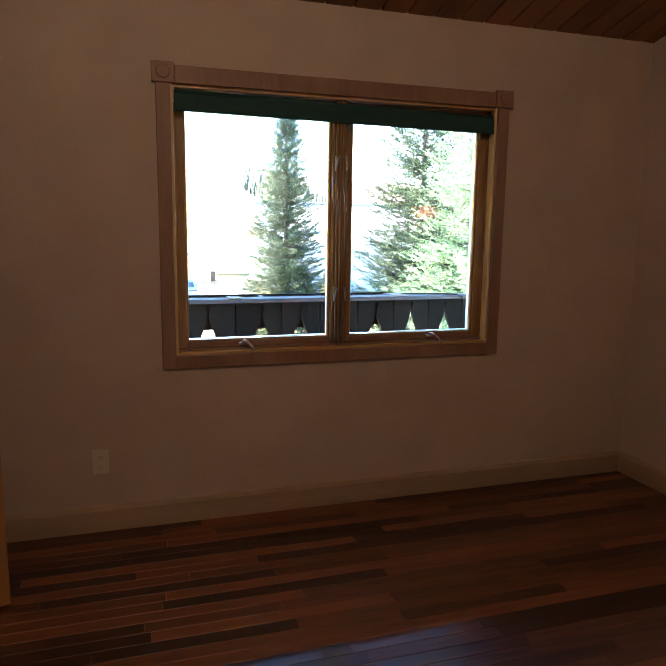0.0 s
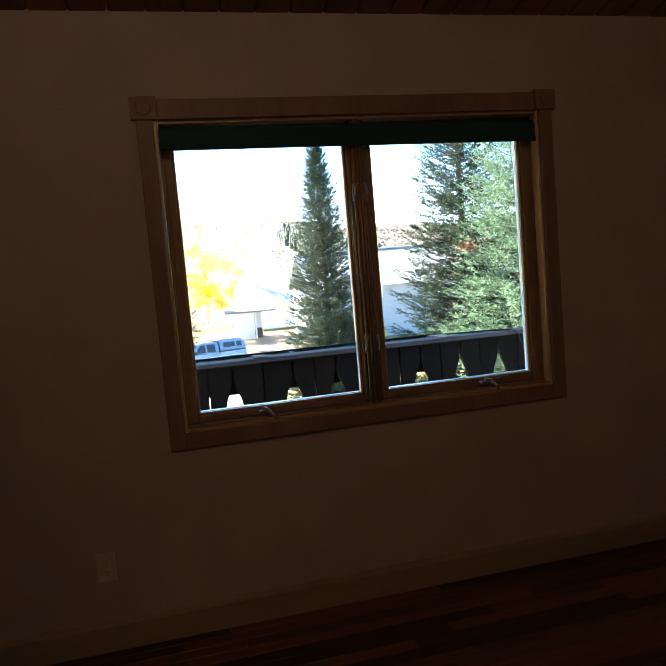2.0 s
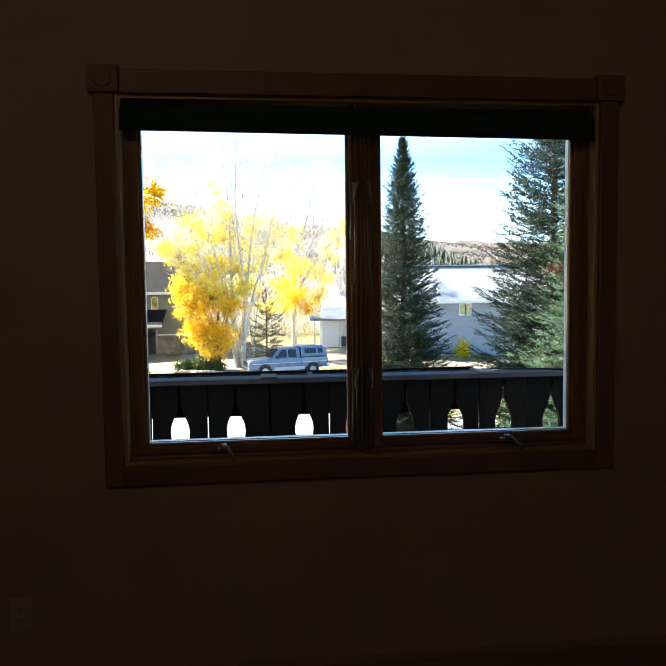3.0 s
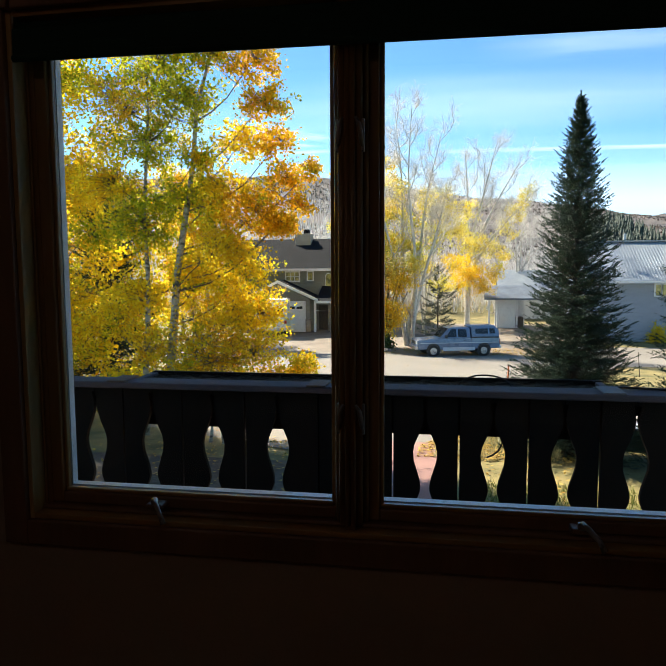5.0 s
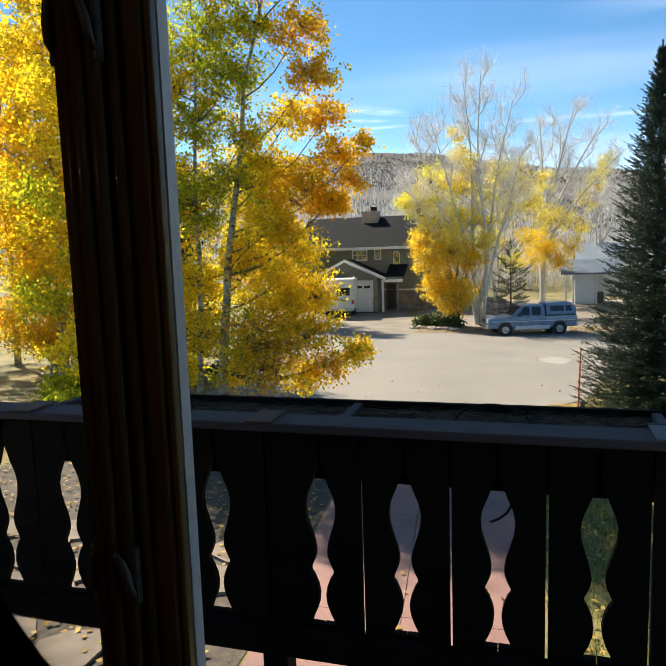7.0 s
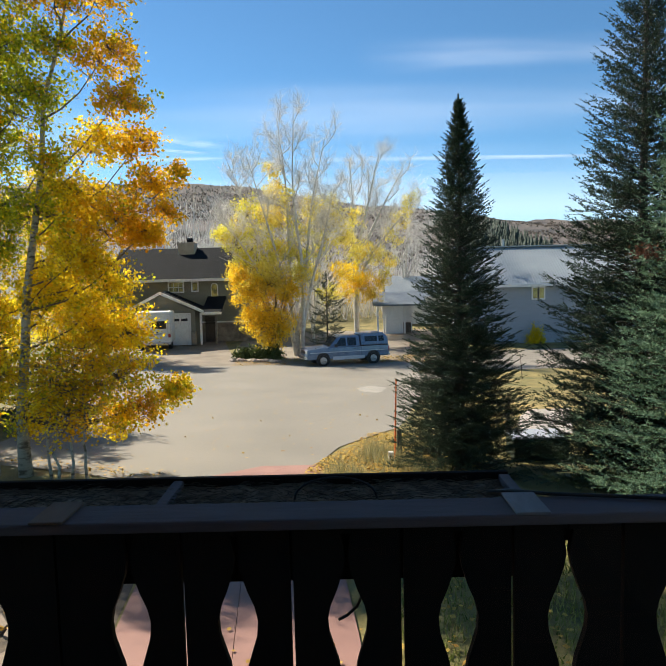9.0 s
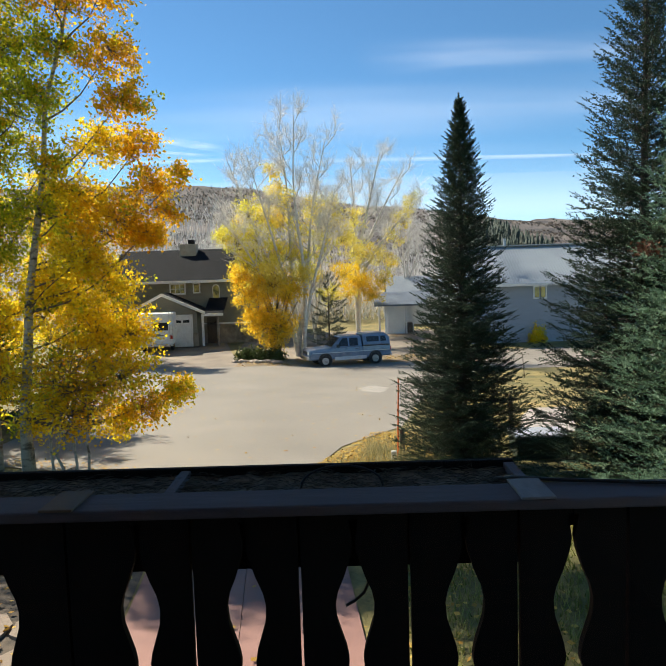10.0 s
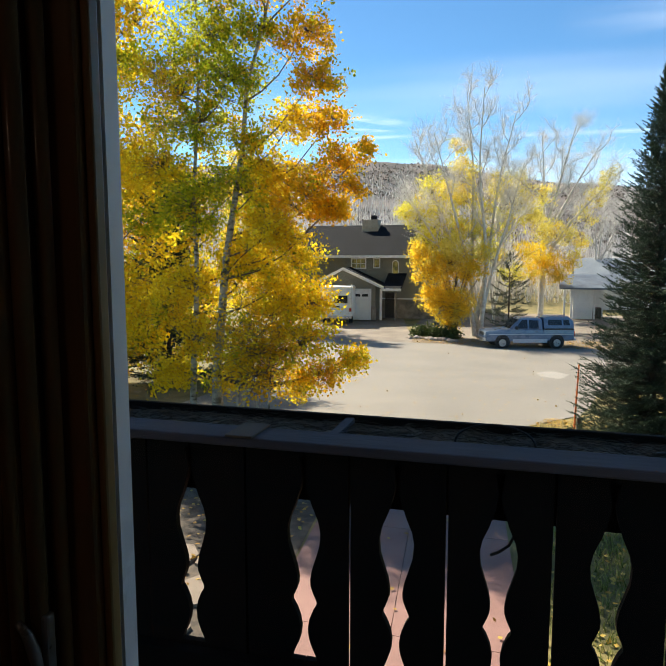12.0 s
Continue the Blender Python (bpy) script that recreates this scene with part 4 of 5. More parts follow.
def bare_tree(name, at, stems, label, seed, trunk_r=0.15, sub=9, reach=2.0, fork=0.0, twigginess=5, haze=0.66):
    """A tree of clear rising stems (x and y offsets, height), side limbs that turn upwards and a haze of fine twigs."""
    r = np.random.default_rng(seed)
    t = thing(name, at, label, "tree")
    thick, fine = [], []

    def limb(p, d, ln, r0, r1, n, lift, out, wob=0.13):
        pts = [p]
        for k in range(n):
            d = d + r.normal(size=3) * wob + np.array([0, 0, lift])
            d /= np.linalg.norm(d)
            q = pts[-1] + d * ln / n
            out.append((*pts[-1], *q, r0 + (r1 - r0) * k / n, r0 + (r1 - r0) * (k + 1) / n))
            pts.append(q)
        return pts, d

    def spray(q, d, size):
        for _ in range(twigginess):
            d2 = d * 0.5 + r.normal(size=3) * 0.7 + np.array([0, 0, 0.25])
            d2 /= np.linalg.norm(d2)
            tp, td = limb(q, d2, size * r.uniform(0.6, 1.2), 0.009, 0.006, 3, 0.03, fine, 0.25)
            for b in tp[1:]:
                d3 = td + r.normal(size=3) * 0.7
                limb(b, d3 / np.linalg.norm(d3), size * r.uniform(0.3, 0.6), 0.007, 0.0045, 1, 0.05, fine)

    for k, (ex, ey, ez) in enumerate(stems):
        foot = np.array([r.normal() * 0.16, r.normal() * 0.16, -0.15]) if not fork else np.array([0.0, 0.0, -0.15])
        e = np.array([ex, ey, ez])
        wob = r.normal(size=3) * 0.22
        pts = []
        for i in range(13):
            u = i / 12
            g = 0.0 if u < fork else (u - fork) / (1 - fork)
            side = g ** 1.25
            pts.append(np.array([foot[0] + (ex - foot[0]) * side, foot[1] + (ey - foot[1]) * side, foot[2] + (ez - foot[2]) * u]) + wob * math.sin(u * 6) * u * (1 - u) * 2 * (1, 1, 0))
        for i in range(12):
            w0, w1 = (trunk_r * max(0.16, (1 - v / 13.5)) for v in (i, i + 1))
            thick.append((*pts[i], *pts[i + 1], w0, w1))
        axis = unit((pts[-1] - pts[6])[None])[0]
        for j in range(sub):
            u = 0.36 + 0.62 * (j + r.uniform()) / sub
            i = min(int(u * 12), 11)
            p = pts[i] + (pts[i + 1] - pts[i]) * (u * 12 - i)
            b = j * 2.4 + r.uniform(-0.5, 0.5)
            d = np.array([math.cos(b), math.sin(b), 0.40]) + axis * 0.35
            d /= np.linalg.norm(d)
            ln = reach * (1.25 - 0.75 * u) * r.uniform(0.7, 1.3)
            sp, sd = limb(p, d, ln, 0.055 * (1.35 - u), 0.018, 5, 0.09, thick)
            for q in sp[2:]:
                d2 = sd + r.normal(size=3) * 0.6 + np.array([0, 0, 0.3])
                d2 /= np.linalg.norm(d2)
                bp, bd = limb(q, d2, ln * r.uniform(0.3, 0.55), 0.016, 0.010, 3, 0.08, thick)
                if q[2] > haze * ez:
                    spray(bp[-1], bd, 0.8)
                    spray(bp[1], bd, 0.65)
        spray(pts[-1], axis, 0.8)
        spray(pts[-2], axis, 0.8)
    ob = tagged(new("trunk", segment_mesh("trunk", thick, [M_BARK_GREY], 6)), "pale forking stems")
    ob.parent = t
    ob = tagged(new("twigs", segment_mesh("twigs", fine, [M_TWIG])), "fine bare twigs", kind="stuff")
    ob.parent = t
    return t


FAR_LEAF = [M_LEAF_FAR, M_LEAF_GOLD, M_LEAF_LIME]
gz = ground_z(42)
big = bare_tree("cottonwood_tree", (-2.25, 42.0, gz), [(-4.2, 0.5, 8.9 - gz), (-2.75, -1.2, 8.9 - gz), (-1.0, 0.8, 11.7 - gz), (0.15, -0.6, 11.5 - gz), (2.0, 0.6, 10.1 - gz), (-4.6, -0.8, 5.6 - gz), (2.6, -0.6, 7.0 - gz)],
                "many-stemmed cottonwood, bare on top with gold leaves below", 61, 0.17, 11, 2.3)
leaf_cloud(big, [(x + 2.25, dy, z - gz, rad, full, tint) for x, dy, z, rad, full, tint in (
    (-6.1, 0.4, 4.2, 1.15, 1.0, 2), (-6.9, 0.2, 4.35, 0.75, 0.8, 2), (-4.7, 0.8, 4.3, 1.25, 0.8, 2), (-5.3, 0.3, 5.9, 0.95, 0.6, 2), (-3.65, 0.9, 7.2, 0.75, 1.0, 0),
    (-3.8, 0.9, 8.4, 0.55, 1.0, 0), (-3.2, 0.9, 5.4, 1.05, 0.7, 0), (-2.0, 0.7, 4.7, 0.9, 0.5, 2), (-4.2, 0.6, 2.9, 1.15, 0.9, 2), (-5.5, 0.5, 2.8, 1.0, 1.0, 2), (-3.0, 0.5, 3.2, 1.1, 0.8, 0), (-1.9, 0.5, 2.9, 1.0, 0.6, 2), (-4.4, 0.8, 5.6, 1.0, 0.6, 0), (-2.9, -0.4, 6.6, 0.8, 0.3, 0), (-1.0, 0.4, 5.9, 1.0, 0.3, 0))], FAR_LEAF, 611)
gz = ground_z(52)
tall = bare_tree("cottonwood_tree", (1.85, 52.0, gz), [(-0.3, 0.3, 10.4 - gz), (2.0, -0.6, 10.9 - gz), (3.8, 0.5, 9.6 - gz), (5.2, 0.0, 7.6 - gz)], "tall bare cottonwood with a pale trunk", 62, 0.24, 12, 2.6, 0.38)
leaf_cloud(tall, [(x - 1.85, dy, z - gz, rad, full, tint) for x, dy, z, rad, full, tint in (
    (1.55, -1.2, 1.65, 1.15, 0.7, 1), (3.0, -1.0, 0.3, 1.05, 0.8, 1), (1.0, -1.2, 0.3, 0.9, 0.7, 1), (3.85, -1.0, 1.25, 0.8, 0.7, 1), (4.5, 0.0, 2.5, 0.7, 0.4, 1),
    (6.3, 0.0, 7.3, 0.95, 0.3, 0), (4.8, 0.0, 4.5, 1.0, 0.3, 0), (2.4, -0.8, 3.3, 1.0, 0.5, 0), (3.6, -0.4, 3.0, 1.1, 0.4, 0), (5.6, 0.0, 5.9, 1.0, 0.3, 0), (2.2, -1.0, 0.9, 1.1, 0.6, 1), (0.9, -0.8, 4.8, 1.0, 0.35, 0))], FAR_LEAF, 621)
gz = ground_z(47)
slim = bare_tree("cottonwood_tree", (-1.4, 47.0, gz), [(0.3, 0.2, 7.5 - gz), (1.5, -0.3, 7.2 - gz), (-0.7, 0.3, 7.2 - gz)], "slender half-bare cottonwood with gold leaves", 63, 0.10, 9, 1.7, 0.1)
leaf_cloud(slim, [(x + 1.4, dy, z - gz, rad, full, tint) for x, dy, z, rad, full, tint in (
    (-0.95, 0.0, 6.2, 1.05, 0.4, 0), (0.25, 0.0, 6.8, 0.9, 0.35, 0), (-0.75, 0.2, 3.8, 1.25, 0.5, 2), (-1.6, 0.0, 1.75, 1.05, 0.55, 0), (0.65, 0.0, 4.4, 1.05, 0.45, 0), (0.7, 0.2, 2.0, 0.9, 0.6, 1), (-0.3, 0.0, 0.4, 0.9, 0.5, 2), (0.2, 0.2, 5.4, 1.1, 0.5, 0), (1.6, 0.4, 5.6, 1.0, 0.35, 0), (1.5, 0.4, 3.4, 1.0, 0.45, 0))], FAR_LEAF, 631)
gz = ground_z(60)
bare_tree("cottonwood_tree", (6.5, 60.0, gz), [(-0.6, 0.0, 10.2), (0.9, 0.4, 10.6), (2.4, -0.3, 9.0)], "bare leafless cottonwood behind the sheds", 64, 0.14, 9, 2.2, 0.3)


def shrub(name, at, size, n, material, label, seed, leaf=0.07):
    r = np.random.default_rng(seed)
    t = thing(name, at, label, "shrub")
    segs = []
    for k in range(26):
        e = unit(r.normal(size=(1, 3)) * (1, 1, 0.6) + (0, 0, 0.7))[0] * np.array(size) * r.uniform(0.6, 0.95)
        segs.append((r.normal() * 0.06, r.normal() * 0.06, -0.05, *e, 0.02, 0.005))
    s = np.array(segs)
    ob = tagged(new("stems", segment_mesh("stems", segs, [M_BARK_GREY])), "woody stems", kind="stuff")
    ob.parent = t
    w = r.uniform(0.35, 1.05, (n, 1))
    c = s[r.integers(0, len(s), n), 3:6] * w + r.normal(size=(n, 3)) * np.array(size) * 0.13
    c[:, 2] = np.abs(c[:, 2])
    v, f = leaf_quads(c, leaf, r)
    ob = tagged(new("foliage", mesh_from("foliage", v, f, [material])), "dense small leaves", kind="stuff")
    ob.parent = t
    return t


gz = ground_z(41)
willow = thing("gold_shrub", (-3.6, 41.0, gz), "large golden shrub at the foot of the cottonwood", "shrub")
r7 = np.random.default_rng(71)
segs = []
for k in range(16):
    foot, e = np.array([r7.normal() * 0.25, r7.normal() * 0.2, -0.05]), np.array([r7.uniform(-2.0, 1.6), r7.normal() * 0.6, r7.uniform(3.2, 5.6)])
    mid = foot + (e - foot) * np.array([0.35, 0.35, 0.55])
    segs += [(*foot, *mid, 0.05, 0.035), (*mid, *e, 0.035, 0.012)]
ob = tagged(new("stems", segment_mesh("stems", segs, [M_LIMB], 5)), "woody stems", kind="stuff")
ob.parent = willow
leaf_cloud(willow, [(x + 3.6, dy, z - gz, rad, full, tint) for x, dy, z, rad, full, tint in (
    (-5.1, 0.0, 0.75, 1.3, 1.5, 1), (-3.9, -0.1, 1.5, 1.3, 1.4, 0), (-4.5, -0.2, -1.1, 1.25, 1.6, 1), (-2.85, 0.0, 0.7, 1.1, 1.2, 1), (-3.2, -0.2, -1.4, 1.1, 1.1, 1),
    (-5.85, 0.1, 1.85, 0.75, 1.2, 1), (-2.0, 0.2, 1.7, 0.8, 0.8, 0), (-3.9, -0.2, -2.5, 0.8, 0.8, 1))], FAR_LEAF, 711, 0.058, 58)
shrub("gold_shrub", (13.9, 44.6, ground_z(44.6)), (0.75, 0.6, 1.3), 1500, M_LEAF_Y, "small round yellow shrub by the grey building", 73, 0.06)
for x, y in ((-5.6, 40.8), (-4.7, 40.6), (-3.8, 40.3)):
    shrub("juniper_shrub", (x, y, ground_z(y)), (0.95, 0.7, 0.95), 1500, M_HEDGE, "low dark green juniper behind the rock edging", 74 + int(x), 0.075)
for x, y, s in ((-10.4, 13.2, 0.9), (-12.2, 15.0, 1.1)):
    shrub("understory_shrub", (x, y, ground_z(y)), (s, s, s * 1.0), 2600, M_LEAF_G, "green-yellow understory shrub below the aspens", 90 + int(x), 0.05)

# ---- things across the road ----
M_TRUCK = surface("blue_grey_truck_paint", (0.115, 0.165, 0.25), (0.16, 0.22, 0.32), 0.3, 3, bump=0.0, coat=0.5)
M_TRUCK_LOW = surface("silver_lower_paint", (0.50, 0.52, 0.55), (0.62, 0.64, 0.67), 0.35, 3, bump=0.0, coat=0.4)
M_DARKGLASS = surface("dark_vehicle_glass", (0.012, 0.015, 0.018), (0.02, 0.025, 0.03), 0.08, 5, bump=0.0)
M_TYRE = surface("tyre_rubber", (0.012, 0.012, 0.012), (0.03, 0.03, 0.03), 0.85, 20, bump=0.1)
M_CHROME = surface("dull_chrome", (0.45, 0.45, 0.46), (0.60, 0.60, 0.62), 0.3, 10, bump=0.0, metal=0.9)
M_LAMP = surface("lamp_lens", (0.55, 0.55, 0.52), (0.7, 0.7, 0.66), 0.15, 10, bump=0.0)
M_AMBER = surface("red_lamp_lens", (0.35, 0.03, 0.02), (0.45, 0.05, 0.03), 0.2, 10, bump=0.0)
M_WHITE = surface("white_painted_trim", (0.66, 0.65, 0.62), (0.78, 0.77, 0.74), 0.55, 4, bump=0.05)
M_OLIVE = surface("olive_grey_siding", (0.185, 0.175, 0.135), (0.235, 0.225, 0.175), 0.8, 1.5, (1, 1, 4), bump=0.1, fine=14)
M_SHINGLE = surface("charcoal_shingles", (0.005, 0.0055, 0.0065), (0.020, 0.021, 0.023), 0.95, 1.2, bump=0.6, fine=9, spec=0.1)
M_STONE = surface("rubble_stone", (0.13, 0.10, 0.075), (0.31, 0.26, 0.20), 0.9, 2.2, bump=0.9, fine=8)
M_BRICK = surface("buff_chimney_brick", (0.33, 0.27, 0.19), (0.45, 0.38, 0.28), 0.85, 3, bump=0.3)
M_GREY = surface("blue_grey_siding", (0.265, 0.29, 0.33), (0.31, 0.335, 0.375), 0.8, 1.2, (1, 1, 4), bump=0.1, fine=12)
M_TIN = surface("galvanised_roof", (0.28, 0.31, 0.33), (0.38, 0.41, 0.43), 0.5, 0.8, bump=0.05, metal=0.25)
M_ROCK = surface("edging_rock", (0.20, 0.155, 0.12), (0.42, 0.35, 0.28), 0.9, 4, bump=0.6, pieces=0.5)
M_ORANGE = surface("orange_marker", (0.72, 0.12, 0.015), (0.85, 0.18, 0.03), 0.5, 10, bump=0.0)
M_POST = surface("weathered_post", (0.06, 0.045, 0.035), (0.13, 0.10, 0.08), 0.85, 10, (1, 1, 0.2), bump=0.3)
M_BIN = surface("dark_green_bin", (0.008, 0.022, 0.020), (0.015, 0.035, 0.03), 0.45, 6, bump=0.05)
# yellow blotches paint the reflections in the glass
M_PANE = surface("pane_with_gold_reflections", (0.16, 0.15, 0.07), (0.55, 0.46, 0.16), 0.12, 2.5, bump=0.0, contrast=(0.4, 0.6))


def loft(sections):
    """Rounded body: rows of x, half width, low z, high z, joined along x."""
    bm = bmesh.new()
    rings = []
    for x, hw, z0, z1, tumble in sections:
        h = z1 - z0
        ring = []
        for y, z in ((-hw + 0.05, z0), (-hw, z0 + 0.12 * h), (-hw, z0 + (0.15 if tumble > 0.1 else 0.55) * h), (-hw + tumble, z1 - 0.05 * h), (-hw + tumble + 0.08, z1), (hw - tumble - 0.08, z1), (hw - tumble, z1 - 0.05 * h), (hw, z0 + (0.15 if tumble > 0.1 else 0.55) * h), (hw, z0 + 0.12 * h), (hw - 0.05, z0)):
            ring.append(bm.verts.new((x, y, z)))
        rings.append(ring)
    for a, b in zip(rings, rings[1:]):
        for i in range(10):
            bm.faces.new((a[i], a[(i + 1) % 10], b[(i + 1) % 10], b[i]))
    bm.faces.new(rings[0][::-1])
    bm.faces.new(rings[-1])
    bmesh.ops.recalc_face_normals(bm, faces=bm.faces)
    return bm


# pickup: nose towards -x, near side is -y
truck = thing("pickup_truck", (0.70, 38.25, ground_z(38.25) + 0.02), "light blue extended-cab pickup truck with a camper shell", "truck", turn=17.0)
part("body", loft([(-2.48, 0.72, 0.50, 0.92, 0.02), (-2.40, 0.80, 0.42, 1.00, 0.03), (-1.2, 0.84, 0.42, 1.08, 0.05), (-1.05, 0.84, 0.42, 1.10, 0.03), (0.72, 0.84, 0.42, 1.08, 0.03), (0.76, 0.82, 0.44, 1.06, 0.03), (0.80, 0.84, 0.42, 1.10, 0.02), (2.42, 0.84, 0.46, 1.10, 0.02), (2.50, 0.80, 0.50, 1.06, 0.02)]), M_TRUCK, truck)
part("cab", loft([(-1.12, 0.76, 1.02, 1.10, 0.02), (-0.55, 0.76, 1.02, 1.66, 0.16), (-0.35, 0.76, 1.02, 1.72, 0.16), (0.62, 0.76, 1.02, 1.71, 0.16), (0.72, 0.76, 1.02, 1.60, 0.15)]), M_TRUCK, truck)
part("camper_shell", loft([(0.80, 0.80, 1.08, 1.72, 0.14), (0.95, 0.80, 1.08, 1.80, 0.14), (2.20, 0.80, 1.08, 1.79, 0.14), (2.46, 0.80, 1.08, 1.55, 0.12)]), M_TRUCK, truck)
for sy in (-1, 1):
    for name, pts in (("side_window", [(-0.78, 1.14), (-0.12, 1.14), (-0.12, 1.60), (-0.42, 1.60)]), ("quarter_window", [(-0.02, 1.14), (0.50, 1.14), (0.50, 1.58), (-0.02, 1.60)]),
                      ("shell_window", [(1.02, 1.32), (1.78, 1.32), (1.78, 1.62), (1.02, 1.62)]), ("shell_window", [(1.88, 1.32), (2.24, 1.32), (2.18, 1.62), (1.88, 1.62)])):
        bm = bmesh.new()
        hw, tum, lo, hi = (0.80, 0.14, 1.188, 1.764) if "shell" in name else (0.76, 0.16, 1.125, 1.685)
        vs = [bm.verts.new((a, sy * (hw + 0.012 - tum * (b - lo) / (hi - lo)), b)) for a, b in pts]
        fs = [bm.verts.new(v.co - Vector((0, sy * 0.03, 0))) for v in vs]
        bm.faces.new(vs), bm.faces.new(fs[::-1])
        for i in range(4):
            bm.faces.new((vs[i], vs[(i + 1) % 4], fs[(i + 1) % 4], fs[i]))
        bmesh.ops.recalc_face_normals(bm, faces=bm.faces)
        part(name, bm, M_DARKGLASS, truck, "dark tinted side glass")
    box("rocker_panel", -0.95, 0.98, sy * 0.845 - 0.012, sy * 0.845 + 0.012, 0.36, 0.56, M_TRUCK_LOW, truck, "silver running board", 0.008)
    box("side_stripe", -2.3, 2.4, sy * 0.843 - 0.008, sy * 0.843 + 0.008, 0.80, 0.83, M_TRUCK_LOW, truck, "pale side moulding")
    box("door_seam", 0.55, 0.56, sy * 0.842 - 0.006, sy * 0.842 + 0.006, 0.56, 1.05, M_BLACK, truck)
    box("door_seam", -0.90, -0.89, sy * 0.842 - 0.006, sy * 0.842 + 0.006, 0.56, 1.05, M_BLACK, truck)
    box("door_handle", 0.30, 0.44, sy * 0.85 - 0.012, sy * 0.85 + 0.012, 0.94, 0.975, M_BLACK, truck, bevel=0.004)
    box("door_mirror", -0.85, -0.70, sy * 0.93 - 0.09, sy * 0.93 + 0.09, 1.10, 1.28, M_BLACK, truck, "black door mirror", 0.02)
    for x in (-1.52, 1.52):
        bm = bmesh.new()
        cylinder(bm, (0, 0, 0), 0.345, 0.22, "y", 28, 0.03)
        tyre = part("wheel", bm, M_TYRE, truck, "black tyre", (x, sy * 0.745, 0.345), True)
        bm = bmesh.new()
        tube(bm, [(0, sy * 0.09, 0), (0, sy * 0.118, 0), (0, sy * 0.118, 0), (0, sy * 0.10, 0), (0, sy * 0.125, 0)], [0.215, 0.20, 0.17, 0.10, 0.055], 20)
        part("rim", bm, M_CHROME, tyre, "steel rim")
        bm = bmesh.new()
        cylinder(bm, (x, sy * 0.80, 0.40), 0.41, 0.085, "y", 24)
        part("wheel_arch", bm, M_BLACK, truck)
    box("headlight", -2.50, -2.44, sy * 0.60 - 0.13, sy * 0.60 + 0.13, 0.76, 0.92, M_LAMP, truck, "square headlight", 0.01)
    box("tail_light", 2.47, 2.52, sy * 0.74 - 0.07, sy * 0.74 + 0.07, 0.72, 1.0, M_AMBER, truck, "red tail light", 0.01)
box("shell_base", 0.79, 2.47, -0.815, 0.815, 1.075, 1.115, M_DARKGLASS, truck, "dark seam under the camper shell")
box("grille", -2.51, -2.45, -0.44, 0.44, 0.74, 0.92, M_BLACK, truck, "black grille", 0.01)
box("front_bumper", -2.62, -2.46, -0.82, 0.82, 0.46, 0.62, M_CHROME, truck, "dull chrome bumper", 0.02)
box("rear_bumper", 2.46, 2.60, -0.80, 0.80, 0.46, 0.60, M_CHROME, truck, "dull chrome bumper", 0.02)
bm = bmesh.new()
vs = [bm.verts.new(c) for c in ((-1.07, -0.66, 1.13), (-1.07, 0.66, 1.13), (-0.60, 0.56, 1.63), (-0.60, -0.56, 1.63))]
bm.faces.new(vs)
bmesh.ops.solidify(bm, geom=bm.faces[:], thickness=0.02)
part("windscreen", bm, M_DARKGLASS, truck, "dark windscreen", at=(-0.03, 0, 0.01))


def siding(name, x0, x1, y, z0, z1, material, parent, step=0.18, depth=0.25):
    """A clapboard wall facing -y."""
    bm = bmesh.new()
    z = z0
    while z < z1 - 0.01:
        t = min(z + step, z1)
        vs = [bm.verts.new(c) for c in ((x0, y - 0.02, z), (x1, y - 0.02, z), (x1, y, t), (x0, y, t))]
        ws = [bm.verts.new((v.co.x, y + depth, v.co.z)) for v in vs]
        bm.faces.new(vs), bm.faces.new(ws[::-1])
        for i in range(4):
            bm.faces.new((vs[(i + 1) % 4], vs[i], ws[i], ws[(i + 1) % 4]))
        z = t
    bmesh.ops.recalc_face_normals(bm, faces=bm.faces)
    return part(name, bm, material, parent)


def house_window(parent, x0, x1, z0, z1, y, bars=(1, 1), arched=False):
    """A framed window on a facade at y, facing -y, with its panes apart."""
    w = new("window")
    w.parent = parent
    if arched:
        arc = [((x0 + x1) / 2 + (x1 - x0) / 2 * math.cos(a), z1 + (x1 - x0) / 2 * math.sin(a)) for a in np.linspace(0, math.pi, 9)]
        ring = [(x1, z0)] + arc + [(x0, z0)]
        part("frame", prism([(((a - (x0 + x1) / 2) * 1.2) + (x0 + x1) / 2, z0 - 0.06 + (b - z0 + 0.06) * 1.05) for a, b in ring], 0.06), M_WHITE, w, at=(0, y - 0.05, 0))
        part("pane", prism(ring, 0.03), M_PANE, w, at=(0, y - 0.065, 0))
    else:
        f = 0.09
        for b in ((x0 - f, x1 + f, z1, z1 + f), (x0 - f, x1 + f, z0 - f, z0), (x0 - f, x0, z0, z1), (x1, x1 + f, z0, z1)):
            box("frame", b[0], b[1], y - 0.06, y + 0.02, b[2], b[3], M_WHITE, w, bevel=0.01)
        nx, nz = bars
        for i in range(nx):
            for j in range(nz):
                a, c = x0 + (x1 - x0) * i / nx, z0 + (z1 - z0) * j / nz
                box("pane", a + 0.02, a + (x1 - x0) / nx - 0.02, y - 0.035, y - 0.025, c + 0.02, c + (z1 - z0) / nz - 0.02, M_PANE, w)
    if nx_bars(bars):
        box("glazing_bars", x0, x1, y - 0.03, y - 0.022, z0, z1, M_WHITE, w)


def nx_bars(bars):
    return bars[0] * bars[1] > 1


